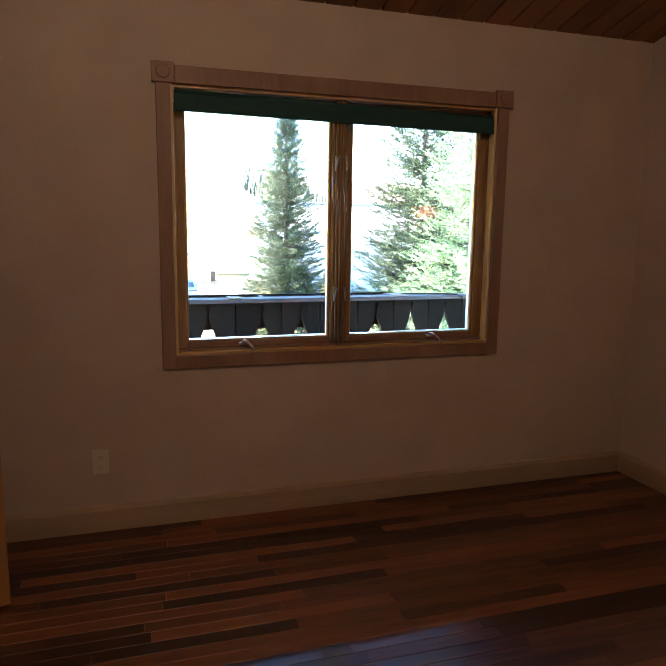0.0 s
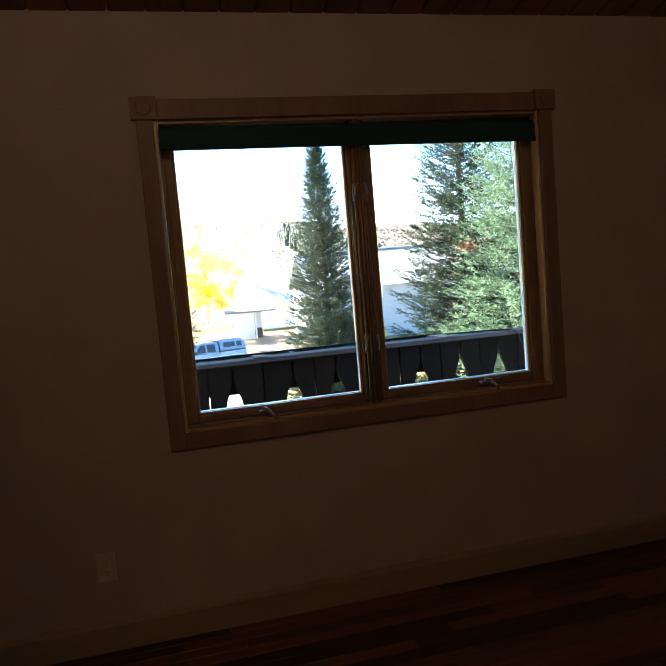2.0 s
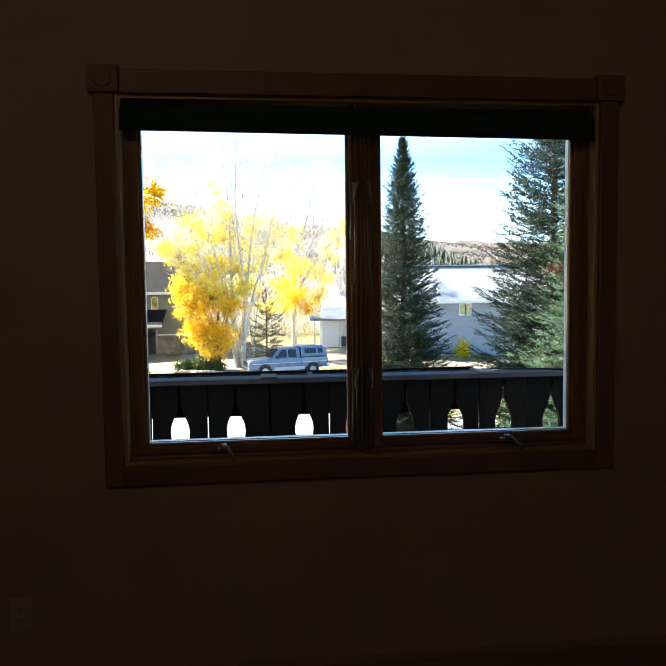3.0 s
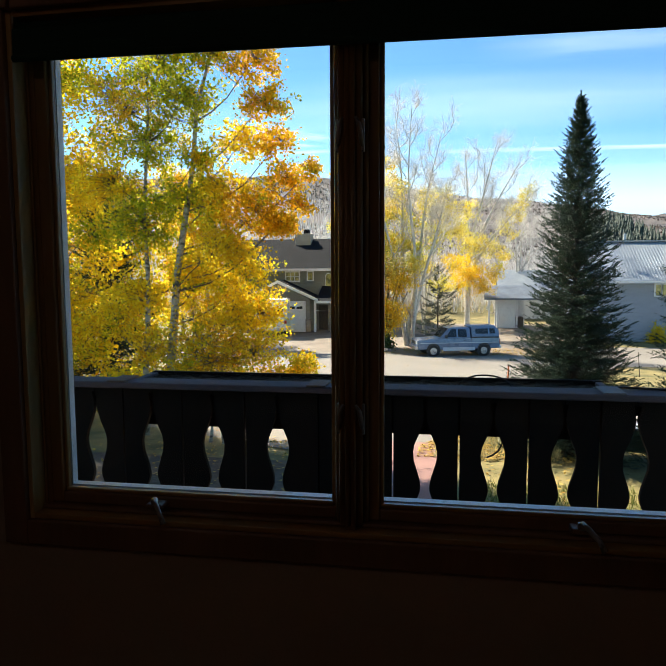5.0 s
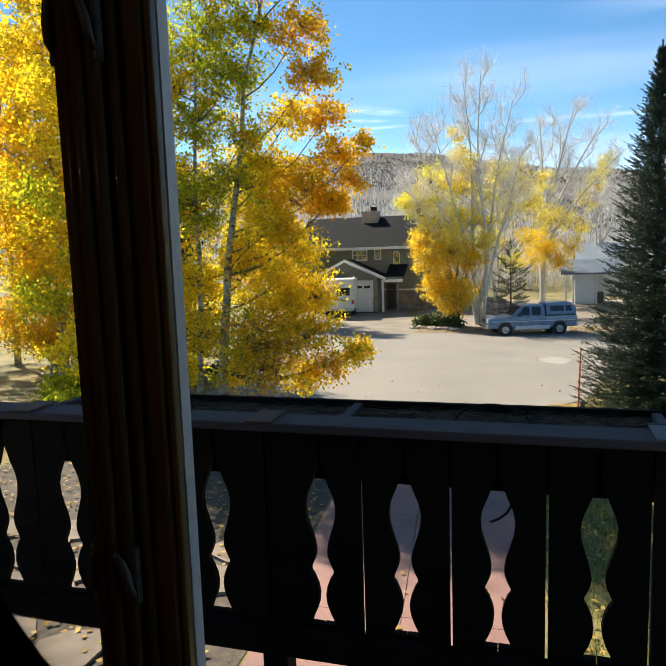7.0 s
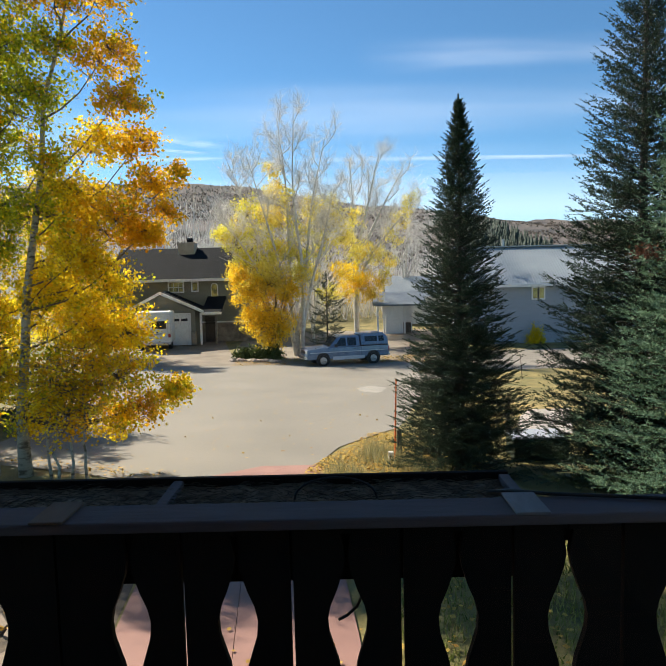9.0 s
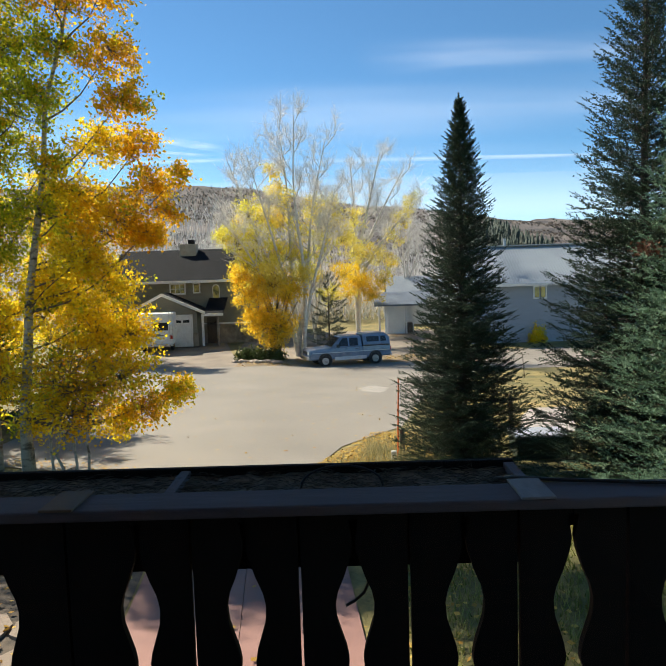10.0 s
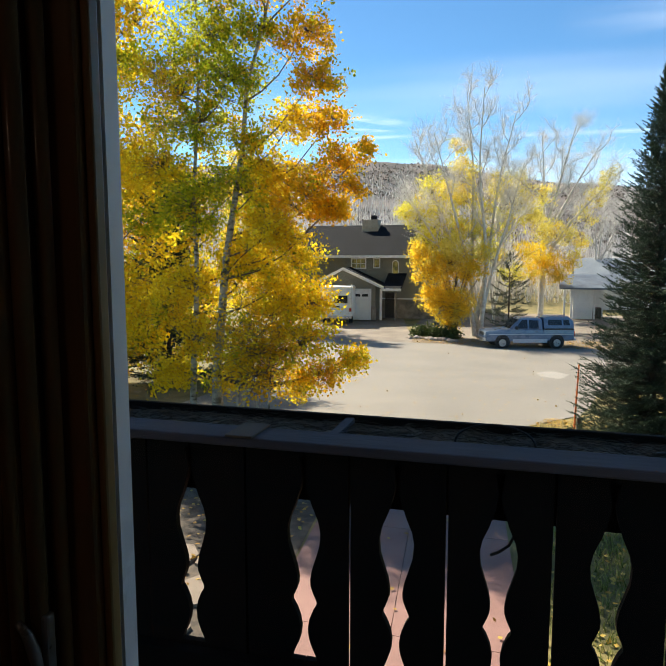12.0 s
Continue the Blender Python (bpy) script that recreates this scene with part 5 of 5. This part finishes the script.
def roof_slab(name, outline, length, x, material, parent, thick=0.14):
    """A pitched plane: outline of two points (y, z), pushed along x."""
    (y0, z0), (y1, z1) = outline
    return part(name, prism([(y0, z0), (y1, z1), (y1, z1 + thick), (y0, z0 + thick)], length, "x"), material, parent, at=(x, 0, 0))


# olive house
HY = 49.5
HG = ground_z(50) - 0.02
house = thing("olive_house", (0, 0, 0), "two-storey olive-grey house with dark shingle roof and garage", "house")
siding("wall", -17.0, -5.9, HY, HG + 1.45, 1.5, M_OLIVE, house, depth=9)
box("stone_base", -17.0, -5.88, HY - 0.08, HY + 9, HG - 0.3, HG + 1.45, M_STONE, house, "rubble stone base", 0.03)
box("belt_trim", -17.0, -5.87, HY - 0.10, HY, HG + 1.45, HG + 1.55, M_WHITE, house)
roof_slab("roof", ((HY - 0.6, 1.42), (HY + 4.8, 3.95)), 11.8, -17.4, M_SHINGLE, house)
roof_slab("roof", ((HY + 10.2, 1.42), (HY + 4.8, 3.95)), 11.8, -17.4, M_SHINGLE, house)
part("gable_wall", prism([(HY, 1.4), (HY + 9, 1.4), (HY + 4.8, 3.9)], 0.2, "x"), M_OLIVE, house, at=(-6.1, 0, 0))
box("eave_trim", -17.4, -5.6, HY - 0.64, HY - 0.58, 1.36, 1.56, M_WHITE, house, "cream eave fascia")
chim = box("chimney", -12.4, -11.1, HY + 3.6, HY + 4.7, 2.6, 4.5, M_BRICK, house, "buff brick chimney", 0.02)
box("flue_cap", -11.75, -11.3, HY + 3.9, HY + 4.4, 4.51, 4.85, M_SHINGLE, chim, bevel=0.02)
house_window(house, -12.35, -11.3, 0.60, 1.28, HY, (3, 2))
house_window(house, -10.58, -10.2, 0.66, 1.28, HY)
house_window(house, -9.14, -8.7, -0.15, 0.92, HY, arched=True)
# garage wing with its gable to the road
siding("garage_wall", -15.2, -10.0, HY - 2.2, HG, -0.75, M_OLIVE, house, depth=2.2)
part("garage_gable", prism([(-15.2, -0.75), (-10.0, -0.75), (-12.4, 0.45)], 2.2), M_OLIVE, house, at=(0, HY - 2.2, 0))
for a, b in (((-15.6, -1.1), (-12.4, 0.5)), ((-12.4, 0.5), (-9.3, -0.9))):
    part("garage_roof", prism([a, b, (b[0], b[1] + 0.16), (a[0], a[1] + 0.16)], 2.7), M_SHINGLE, house, at=(0, HY - 2.5, 0))
    part("rake_trim", prism([a, b, (b[0], b[1] + 0.22), (a[0], a[1] + 0.22)], 0.06), M_WHITE, house, "white rake board", at=(0, HY - 2.57, -0.04))
roof_slab("porch_roof", ((HY - 2.5, -0.98), (HY + 0.05, 0.12)), 1.4, -9.45, M_SHINGLE, house, 0.12)
box("porch_fascia", -9.45, -8.03, HY - 2.56, HY - 2.49, -1.04, -0.86, M_WHITE, house)
box("porch_beam", -9.4, -8.1, HY - 2.2, HY - 2.05, -1.15, -1.0, M_OLIVE, house)
gd = box("garage_door", -12.9, -10.45, HY - 2.27, HY - 2.2, HG, HG + 2.2, M_WHITE, house, "white panelled garage door", 0.01)
for i in range(4):
    for j in range(3):
        box("door_panel", -12.8 + i * 0.6, -12.3 + i * 0.6, HY - 2.29, HY - 2.265, HG + 0.12 + j * 0.53, HG + 0.52 + j * 0.53, M_WHITE, gd, bevel=0.015)
    part("door_light", prism([(0, 0), (0.46, 0), (0.46, 0.14 + 0.05 * abs(i - 1.5)), (0, 0.24 - 0.05 * abs(i - 1.5))], 0.02), M_DARKGLASS, gd, "small dark garage door light", (-12.8 + i * 0.6, HY - 2.29, HG + 1.75))
box("door_casing", -10.45, -10.3, HY - 2.30, HY - 2.2, HG, HG + 2.3, M_WHITE, house)
box("door_casing", -12.9, -10.3, HY - 2.30, HY - 2.2, HG + 2.2, HG + 2.34, M_WHITE, house)
box("stone_pier", -10.3, -9.9, HY - 2.4, HY - 1.9, HG, HG + 1.0, M_STONE, house, bevel=0.03)
for x in (-9.6, -8.5):
    box("porch_post", x - 0.08, x + 0.08, HY - 2.2, HY - 2.04, HG, -0.9, M_WHITE if x < -9 else M_STONE, house, bevel=0.02)
box("front_door", -9.7, -8.8, HY - 0.1, HY - 0.02, HG, HG + 2.1, M_TRUNK, house, "dark front door", 0.02)

# camper van parked by the garage
rv = thing("camper_van", (-12.4, 45.0, ground_z(45) + 0.015), "white boxy camper with rear ladder and dark window", "camper", turn=8.0)
bm = add_box(bmesh.new(), -1.2, 1.2, 0.0, 5.5, 0.55, 2.75, 0.12)
part("body", bm, M_WHITE, rv)
box("rear_window", -0.1, 0.85, -0.02, 0.02, 1.55, 2.1, M_DARKGLASS, rv, "dark rear window", 0.02)
box("lettering_bar", -0.7, 0.3, -0.012, 0.008, 1.28, 1.34, M_BLACK, rv)
box("lettering_bar", 0.0, 0.55, -0.012, 0.008, 1.18, 1.23, M_BLACK, rv)
box("bumper", -1.15, 1.15, -0.12, 0.02, 0.45, 0.62, M_CHROME, rv, bevel=0.02)
for x in (-1.05, 1.05):
    box("tail_light", x - 0.08, x + 0.08, -0.03, 0.01, 0.95, 1.2, M_AMBER, rv, "red tail light", 0.01)
    bm = bmesh.new()
    cylinder(bm, (x * 0.92, 1.2, 0.36), 0.36, 0.24, "x", 20, 0.03)
    part("wheel", bm, M_TYRE, rv)
bm = bmesh.new()
for x in (0.95, 1.15):
    tube(bm, [(x, -0.08, 0.8), (x, -0.08, 2.8), (x, 0.1, 2.9)], [0.015] * 3, 6)
for k in range(6):
    tube(bm, [(0.95, -0.08, 0.95 + k * 0.32), (1.15, -0.08, 0.95 + k * 0.32)], [0.012] * 2, 6)
part("ladder", bm, M_METAL, rv, "thin metal rear ladder")

# grey building with a ribbed metal roof
GYY = 45.0
GB = ground_z(45) - 0.05
barn = thing("grey_building", (0, 0, 0), "blue-grey sided building with a ribbed metal roof", "house")
siding("wall", 9.2, 26.0, GYY, GB, 0.62, M_GREY, barn, 0.2, 8)
bm = prism([(GYY - 0.5, 0.55), (GYY + 4.0, 3.25), (GYY + 4.0, 3.33), (GYY - 0.5, 0.63)], 17.6, "x")
part("roof", bm, M_TIN, barn, "pale ribbed metal roof", (8.9, 0, 0))
part("roof", prism([(GYY + 8.5, 0.55), (GYY + 4.0, 3.25), (GYY + 4.0, 3.33), (GYY + 8.5, 0.63)], 17.6, "x"), M_TIN, barn, at=(8.9, 0, 0))
rib = None
for i in range(90):
    if rib is None:
        rib = part("roof_rib", prism([(GYY - 0.5, 0.63), (GYY + 4.0, 3.33), (GYY + 4.0, 3.37), (GYY - 0.5, 0.66)], 0.04, "x"), M_TIN, barn, at=(9.0, 0, 0))
    else:
        o = new("roof_rib", rib.data)
        o.parent, o.location = barn, (9.0 + i * 0.193, 0, 0)
box("ridge_cap", 8.9, 26.5, GYY + 3.8, GYY + 4.2, 3.34, 3.42, M_TIN, barn, bevel=0.02)
box("eave_trim", 8.9, 26.5, GYY - 0.54, GYY - 0.48, 0.46, 0.62, M_WHITE, barn)
house_window(barn, 13.78, 14.12, -0.36, 0.36, GYY)
house_window(barn, 14.2, 14.54, -0.36, 0.36, GYY)
bm = bmesh.new()
cylinder(bm, (12.9, GYY + 4.6, 3.5), 0.10, 0.9, "z", 12)
part("vent_pipe", bm, M_TIN, barn, "metal vent pipe")

M_SHEDROOF = surface("blue_grey_shed_roof", (0.10, 0.12, 0.15), (0.19, 0.22, 0.26), 0.5, 1.5, bump=0.1, metal=0.2)
store = thing("storage_building", (0, 0, 0), "low white building with a pale metal roof behind the shed", "house")
box("wall", 4.9, 10.5, 58.0, 62.0, ground_z(58) - 0.1, -0.45, M_WHITE, store)
roof_slab("roof", ((57.5, -0.55), (60.2, 1.25)), 6.2, 4.6, M_TIN, store, 0.1)
roof_slab("roof", ((62.6, -0.55), (60.2, 1.25)), 6.2, 4.6, M_TIN, store, 0.1)
box("eave_trim", 4.6, 10.8, 57.44, 57.5, -0.62, -0.44, M_WHITE, store)

shed = thing("white_shed", (0, 0, 0), "small white open shed with a blue-grey roof", "shed")
SG = ground_z(52)
box("wall", 4.5, 6.4, 53.2, 53.4, SG, -0.85, M_WHITE, shed)
box("wall", 4.3, 4.55, 51.4, 53.4, SG, -0.85, M_WHITE, shed)
for x in (3.5, 4.0, 5.6):
    box("post", x - 0.07, x + 0.07, 51.3, 51.44, SG, -0.85, M_WHITE, shed, bevel=0.01)
part("roof", prism([(50.8, -0.92), (53.6, 0.02), (53.6, 0.12), (50.8, -0.80)], 4.2, "x"), M_SHEDROOF, shed, at=(3.1, 0, 0))
box("front_wall", 4.1, 5.5, 51.46, 51.56, SG, -0.88, M_WHITE, shed, "white boarded front panel", 0.01)
box("stored_boxes", 4.7, 6.2, 52.2, 53.0, SG, SG + 0.8, M_POST, shed, bevel=0.03)

# rock edging below the junipers
rnd = random.Random(3)
for i in range(26):
    x = -6.3 + i * 0.125
    rr = rnd.uniform(0.11, 0.2)
    bm = bmesh.new()
    bmesh.ops.create_icosphere(bm, subdivisions=2, radius=rr)
    off = Vector((rnd.uniform(0, 90), 0, 0))
    for v in bm.verts:
        v.co *= 1 + 0.35 * noise.noise(v.co * 6 + off)
        v.co.z *= 0.75
    y = 40.25 - (x + 6.3) * 0.32 + rnd.uniform(-0.18, 0.18)
    tagged(part("edging_rock", bm, M_ROCK, at=(x, y, ground_z(y) + rr * 0.4)), "rough tan rock in a garden edging", "rock", "rock edging")

# marker stake, post and box on the verge
stake = thing("marker_stake", (1.62, 14.5, ground_z(14.5)), "tall thin orange snow-marker stake beside a wooden post", "stake")
bm = bmesh.new()
tube(bm, [(0, 0, -0.05), (0.02, 0, 0.9), (0.05, 0, 1.86)], [0.024, 0.02, 0.016], 8)
part("rod", bm, M_ORANGE, stake)
post = thing("wooden_post", (1.74, 14.7, ground_z(14.7)), "short dark weathered wooden post", "post")
bm = bmesh.new()
cylinder(bm, (0, 0, 0.3), 0.06, 0.72, "z", 12, 0.012)
part("shaft", bm, M_POST, post)
meter = thing("utility_box", (1.50, 14.2, ground_z(14.2)), "small white utility marker box in the grass", "utility box")
part("shell", add_box(bmesh.new(), -0.06, 0.06, -0.05, 0.05, -0.02, 0.26, 0.012), M_WHITE, meter)
pole = thing("thin_pole", (8.6, 29.0, ground_z(29)), "thin grey reflector pole at the grass edge", "pole")
bm = bmesh.new()
tube(bm, [(0, 0, -0.1), (-0.1, 0, 1.1)], [0.018, 0.012], 6)
part("rod", bm, M_POST, pole)
garbage = thing("trash_bin", (4.85, 14.5, ground_z(14.5)), "dark green covered bin between the spruces", "bin")
part("body", add_box(bmesh.new(), -0.6, 0.6, -0.4, 0.4, 0.0, 0.5, 0.04), M_BIN, garbage)
part("lid", add_box(bmesh.new(), -0.63, 0.63, -0.43, 0.43, 0.505, 0.55, 0.02), M_GREY, garbage, "dull grey lid")
gpost = thing("wooden_post", (4.75, 16.6, ground_z(16.6)), "short dark weathered wooden post", "post")
bm = bmesh.new()
cylinder(bm, (0, 0, 0.5), 0.055, 1.15, "z", 12, 0.01)
part("shaft", bm, M_POST, gpost)

# ---- hills, thin cloud and painted horizon haze ----
def ridge(name, y, base, heights, material, label, seed, rough=3.0, depth=260):
    """A hillside: heights along x at even steps from -700 to 900."""
    bm = bmesh.new()
    nx, ny = 160, 14
    grid = []
    for j in range(ny + 1):
        row = []
        for i in range(nx + 1):
            x = -700 + 1600 * i / nx
            u = i / nx * (len(heights) - 1)
            k = min(int(u), len(heights) - 2)
            h = heights[k] + (heights[k + 1] - heights[k]) * (u - k)
            f = j / ny
            p = Vector((x, y - depth * (1 - f), 0))
            z = base + (h - base) * f ** 1.3 + noise.fractal(p * 0.012 + Vector((seed, 0, 0)), 0.9, 2.0, 5) * rough * (0.3 + f)
            row.append(bm.verts.new((x, p.y, z)))
        grid.append(row)
    for a, b in zip(grid, grid[1:]):
        for i in range(nx):
            bm.faces.new((a[i], a[i + 1], b[i + 1], b[i]))
    return tagged(part(name, bm, material, smooth=True), label, "hills", kind="structure")


ridge("backdrop_hill", 400, -4, [50, 56, 60, 62, 63, 62, 59, 46, 33, 28, 28, 30, 36, 42, 44, 44, 44], M_HILL, "brown brushy hillside", 5.0, 3.0)
ridge("backdrop_far_hill", 900, -4, [80, 90, 95, 90, 85, 90, 90, 86, 78, 71, 68, 68, 70, 72, 76, 80, 80], M_HILL, "far brown ridge", 9.0, 5.0, 400)


def forest(name, n, area, size, material, label, seed, hill):
    """Far conifers or brush as one patch of many small cones."""
    r = np.random.default_rng(seed)
    verts, faces, c = [], [], 0
    for _ in range(n):
        x, y = r.uniform(area[0], area[1]), r.uniform(area[2], area[3])
        hit, p, *_ = hill.ray_cast(Vector((x, y, 500)), Vector((0, 0, -1)))
        if not hit:
            continue
        h = r.uniform(*size)
        w = h * 0.22
        for z0, ww in ((0, 1.0), (0.3, 0.75), (0.6, 0.45)):
            a = r.uniform(0, 2)
            ring = [(x + w * ww * math.cos(a + k * math.tau / 5), y + w * ww * math.sin(a + k * math.tau / 5), p.z + h * z0) for k in range(5)]
            verts += ring + [(x, y, p.z + h * min(1.0, z0 + 0.45))]
            faces += [(c + k, c + (k + 1) % 5, c + 5) for k in range(5)]
            c += 6
    return tagged(new(name, mesh_from(name, np.array(verts), np.array(faces), [material])), label, "woods", kind="stuff")


bpy.context.view_layer.update()
M_FARWOOD = leaf_material("far_evergreens", (0.030, 0.042, 0.034), (0.060, 0.080, 0.060), 0.1)
M_BRUSH = leaf_material("far_bare_brush", (0.10, 0.084, 0.072), (0.19, 0.16, 0.135), 0.3)
near_hill = bpy.data.objects["backdrop_hill"]
forest("far_evergreen_woods", 520, (50, 82, 240, 335), (3.0, 6.5), M_FARWOOD, "far patch of dark evergreens on the hill", 81, near_hill)
forest("far_evergreen_woods", 150, (-100, -48, 310, 395), (1.2, 2.5), M_FARWOOD, "dark evergreens on the hill crest", 82, near_hill)
for x, y, size, m in ((17.0, 66, (4, 3, 6.0), M_HEDGE), (22.0, 64, (4, 3, 5.4), M_HEDGE), (13.0, 72, (3, 3, 6.0), M_HEDGE), (15.6, 63, (1.2, 1.2, 5.2), M_LITTER)):
    shrub("far_bush", (x, y, ground_z(y)), size, 2600, m, "leafy bush behind the grey building", int(x) + 200, 0.16)
rb = np.random.default_rng(83)
spots = []
for _ in range(36000):
    x, y = rb.uniform(-300, 300), 185 + 215 * rb.uniform() ** 0.8
    if noise.noise(Vector((x * 0.02, y * 0.03, 1.0))) + rb.uniform(-0.35, 0.35) < 0.0:
        continue
    hit, p, *_ = near_hill.ray_cast(Vector((x, y, 500)), Vector((0, 0, -1)))
    if hit:
        spots.append((x, y, p.z + 0.4))
v, f = leaf_quads(np.array(spots), 0.62, rb)
tagged(new("far_brush", mesh_from("far_brush", v, f, [M_BRUSH])), "grey-brown leafless brush on the hillside", "brush", kind="stuff")
r6 = np.random.default_rng(66)
segs = []
for i in range(1400):                    # leafless thicket between the house and the hill
    x, y = (r6.uniform(-40, -3) if i % 4 else r6.uniform(-3, 14)), r6.uniform(62, 82)
    z = ground_z(y)
    p = np.array([x, y, z])
    h = r6.uniform(4, 11.5) * (1.0 if x < -4 else 0.55)
    for k in range(3):
        q = p + np.array([r6.normal() * 0.3, r6.normal() * 0.3, h / 3])
        segs.append((*p, *q, 0.055 - 0.014 * k, 0.041 - 0.014 * k))
        for _ in range(2):
            segs.append((*q, *(q + np.array([r6.normal() * 0.7, r6.normal() * 0.7, r6.uniform(0.5, 1.6)])), 0.024, 0.012))
        p = q
tagged(new("bare_thicket", segment_mesh("bare_thicket", segs, [M_TWIG])), "pale leafless thicket behind the house", "thicket", kind="stuff")

def cloud_material(name, cover, stretch):
    """Thin glowing sheet of ice cloud and haze that fades out towards its edges."""
    m, n, l, b = nodes_of(name)
    coord, tex, grad, mul = n.new("ShaderNodeTexCoord"), n.new("ShaderNodeTexNoise"), n.new("ShaderNodeSeparateXYZ"), n.new("ShaderNodeMath")
    mapping = n.new("ShaderNodeMapping")
    mapping.inputs["Scale"].default_value = stretch
    tex.inputs["Scale"].default_value, tex.inputs["Detail"].default_value = 2.0, 6
    l.new(coord.outputs["Generated"], mapping.inputs["Vector"])
    l.new(mapping.outputs[0], tex.inputs["Vector"])
    l.new(coord.outputs["Generated"], grad.inputs[0])
    pp = n.new("ShaderNodeMath")
    pp.operation = "PINGPONG"
    pp.inputs[1].default_value = 0.5
    l.new(grad.outputs["Z"], pp.inputs[0])
    mul.operation = "MULTIPLY"
    l.new(pp.outputs[0], mul.inputs[0])
    l.new(tex.outputs["Fac"], mul.inputs[1])
    fade = n.new("ShaderNodeMath")
    fade.operation = "PINGPONG"
    fade.inputs[1].default_value = 0.5
    l.new(grad.outputs["X"], fade.inputs[0])
    ends = n.new("ShaderNodeMath")
    ends.operation, ends.use_clamp = "MULTIPLY", True
    l.new(fade.outputs[0], ends.inputs[0])
    ends.inputs[1].default_value = 4.0
    soft_ends = n.new("ShaderNodeMath")
    soft_ends.operation = "MULTIPLY"
    l.new(ends.outputs[0], soft_ends.inputs[0])
    cr = n.new("ShaderNodeMapRange")
    cr.interpolation_type = "SMOOTHSTEP"
    cr.inputs["From Min"].default_value, cr.inputs["From Max"].default_value, cr.inputs["To Max"].default_value = 0.02, 0.36, cover
    l.new(mul.outputs[0], cr.inputs["Value"])
    em, tp, mx = n.new("ShaderNodeEmission"), n.new("ShaderNodeBsdfTransparent"), n.new("ShaderNodeMixShader")
    em.inputs["Color"].default_value, em.inputs["Strength"].default_value = (0.93, 0.96, 1.0, 1), 0.95
    l.new(cr.outputs[0], soft_ends.inputs[1])
    l.new(soft_ends.outputs[0], mx.inputs[0])
    l.new(tp.outputs[0], mx.inputs[1])
    l.new(em.outputs[0], mx.inputs[2])
    l.new(mx.outputs[0], n["Material Output"].inputs["Surface"])
    return m


M_TRAIL = cloud_material("contrail_ice", 0.30, (2.5, 1, 5))
M_VEIL = cloud_material("thin_cirrus_veil", 0.16, (1.2, 1, 2.2))
# wide glowing sheet that paints the paler sky above the horizon
M_HAZE = cloud_material("pale_horizon_haze", 0.36, (0.6, 1, 0.8))
for x0, z0, x1, z1, w in ((-920, 668, -430, 570, 17), (-1060, 536, -420, 541, 13), (-880, 596, -520, 552, 6), (-480, 528, 1500, 500, 9),
                          (-2300, 640, 1100, 640, 200), (-1100, 740, 2300, 740, 170), (100, 960, 1700, 960, 110), (-4600, 300, 4600, 300, 330)):
    bm = bmesh.new()
    vs = [bm.verts.new(c) for c in ((x0, 3000, z0 - w), (x1, 3000, z1 - w), (x1, 3000, z1 + w), (x0, 3000, z0 + w))]
    bm.faces.new(vs)
    ob = part("thin_cloud", bm, M_HAZE if w > 300 else M_VEIL if w > 30 else M_TRAIL)
    ob.visible_shadow = False
    tagged(ob, "thin white glowing sheet for contrails, cirrus and horizon haze", "cloud", kind="structure")

# ---- floor strips ----
SW = 0.062


def strip(ln):
    bm = bmesh.new()
    e, w = 0.0004, SW
    top = [bm.verts.new(q) for q in ((e + 0.0008, e + 0.0008, 0), (ln - e - 0.0008, e + 0.0008, 0), (ln - e - 0.0008, w - e - 0.0008, 0), (e + 0.0008, w - e - 0.0008, 0))]
    mid = [bm.verts.new(q) for q in ((e, e, -0.0008), (ln - e, e, -0.0008), (ln - e, w - e, -0.0008), (e, w - e, -0.0008))]
    low = [bm.verts.new(v.co - Vector((0, 0, 0.011))) for v in mid]
    bm.faces.new(top)
    for a, b in ((mid, top), (low, mid)):
        for i in range(4):
            bm.faces.new((a[i], a[(i + 1) % 4], b[(i + 1) % 4], b[i]))
    return bm


strips, rest = {}, bmesh.new()
rnd = random.Random(17)
y = -SW
while y > Y0 - SW:
    x = X0 - rnd.uniform(0, 0.6)
    while x < X1:
        ln = rnd.choice((0.5, 0.7, 0.9, 1.15, 1.4))
        a, b = max(x, X0), min(x + ln, X1)
        if b - a > 0.03 and y > -3.5:
            if ln not in strips:
                ob = part("floor_strip", strip(ln), M_FLOOR, floor)
                strips[ln] = ob.data
            else:
                ob = new("floor_strip", strips[ln])
                ob.parent = floor
            ob.location, ob.scale = (a, y, 0), ((b - a) / ln, 1, 1)
        elif b - a > 0.03:
            vs = [rest.verts.new(q) for q in ((a + 0.001, y + 0.001, 0), (b - 0.001, y + 0.001, 0), (b - 0.001, y + SW - 0.001, 0), (a + 0.001, y + SW - 0.001, 0))]
            rest.faces.new(vs)
        x += ln
    y -= SW
tagged(part("floor_strips", rest, M_FLOOR_REST, floor), "more of the same floor strips", kind="stuff")
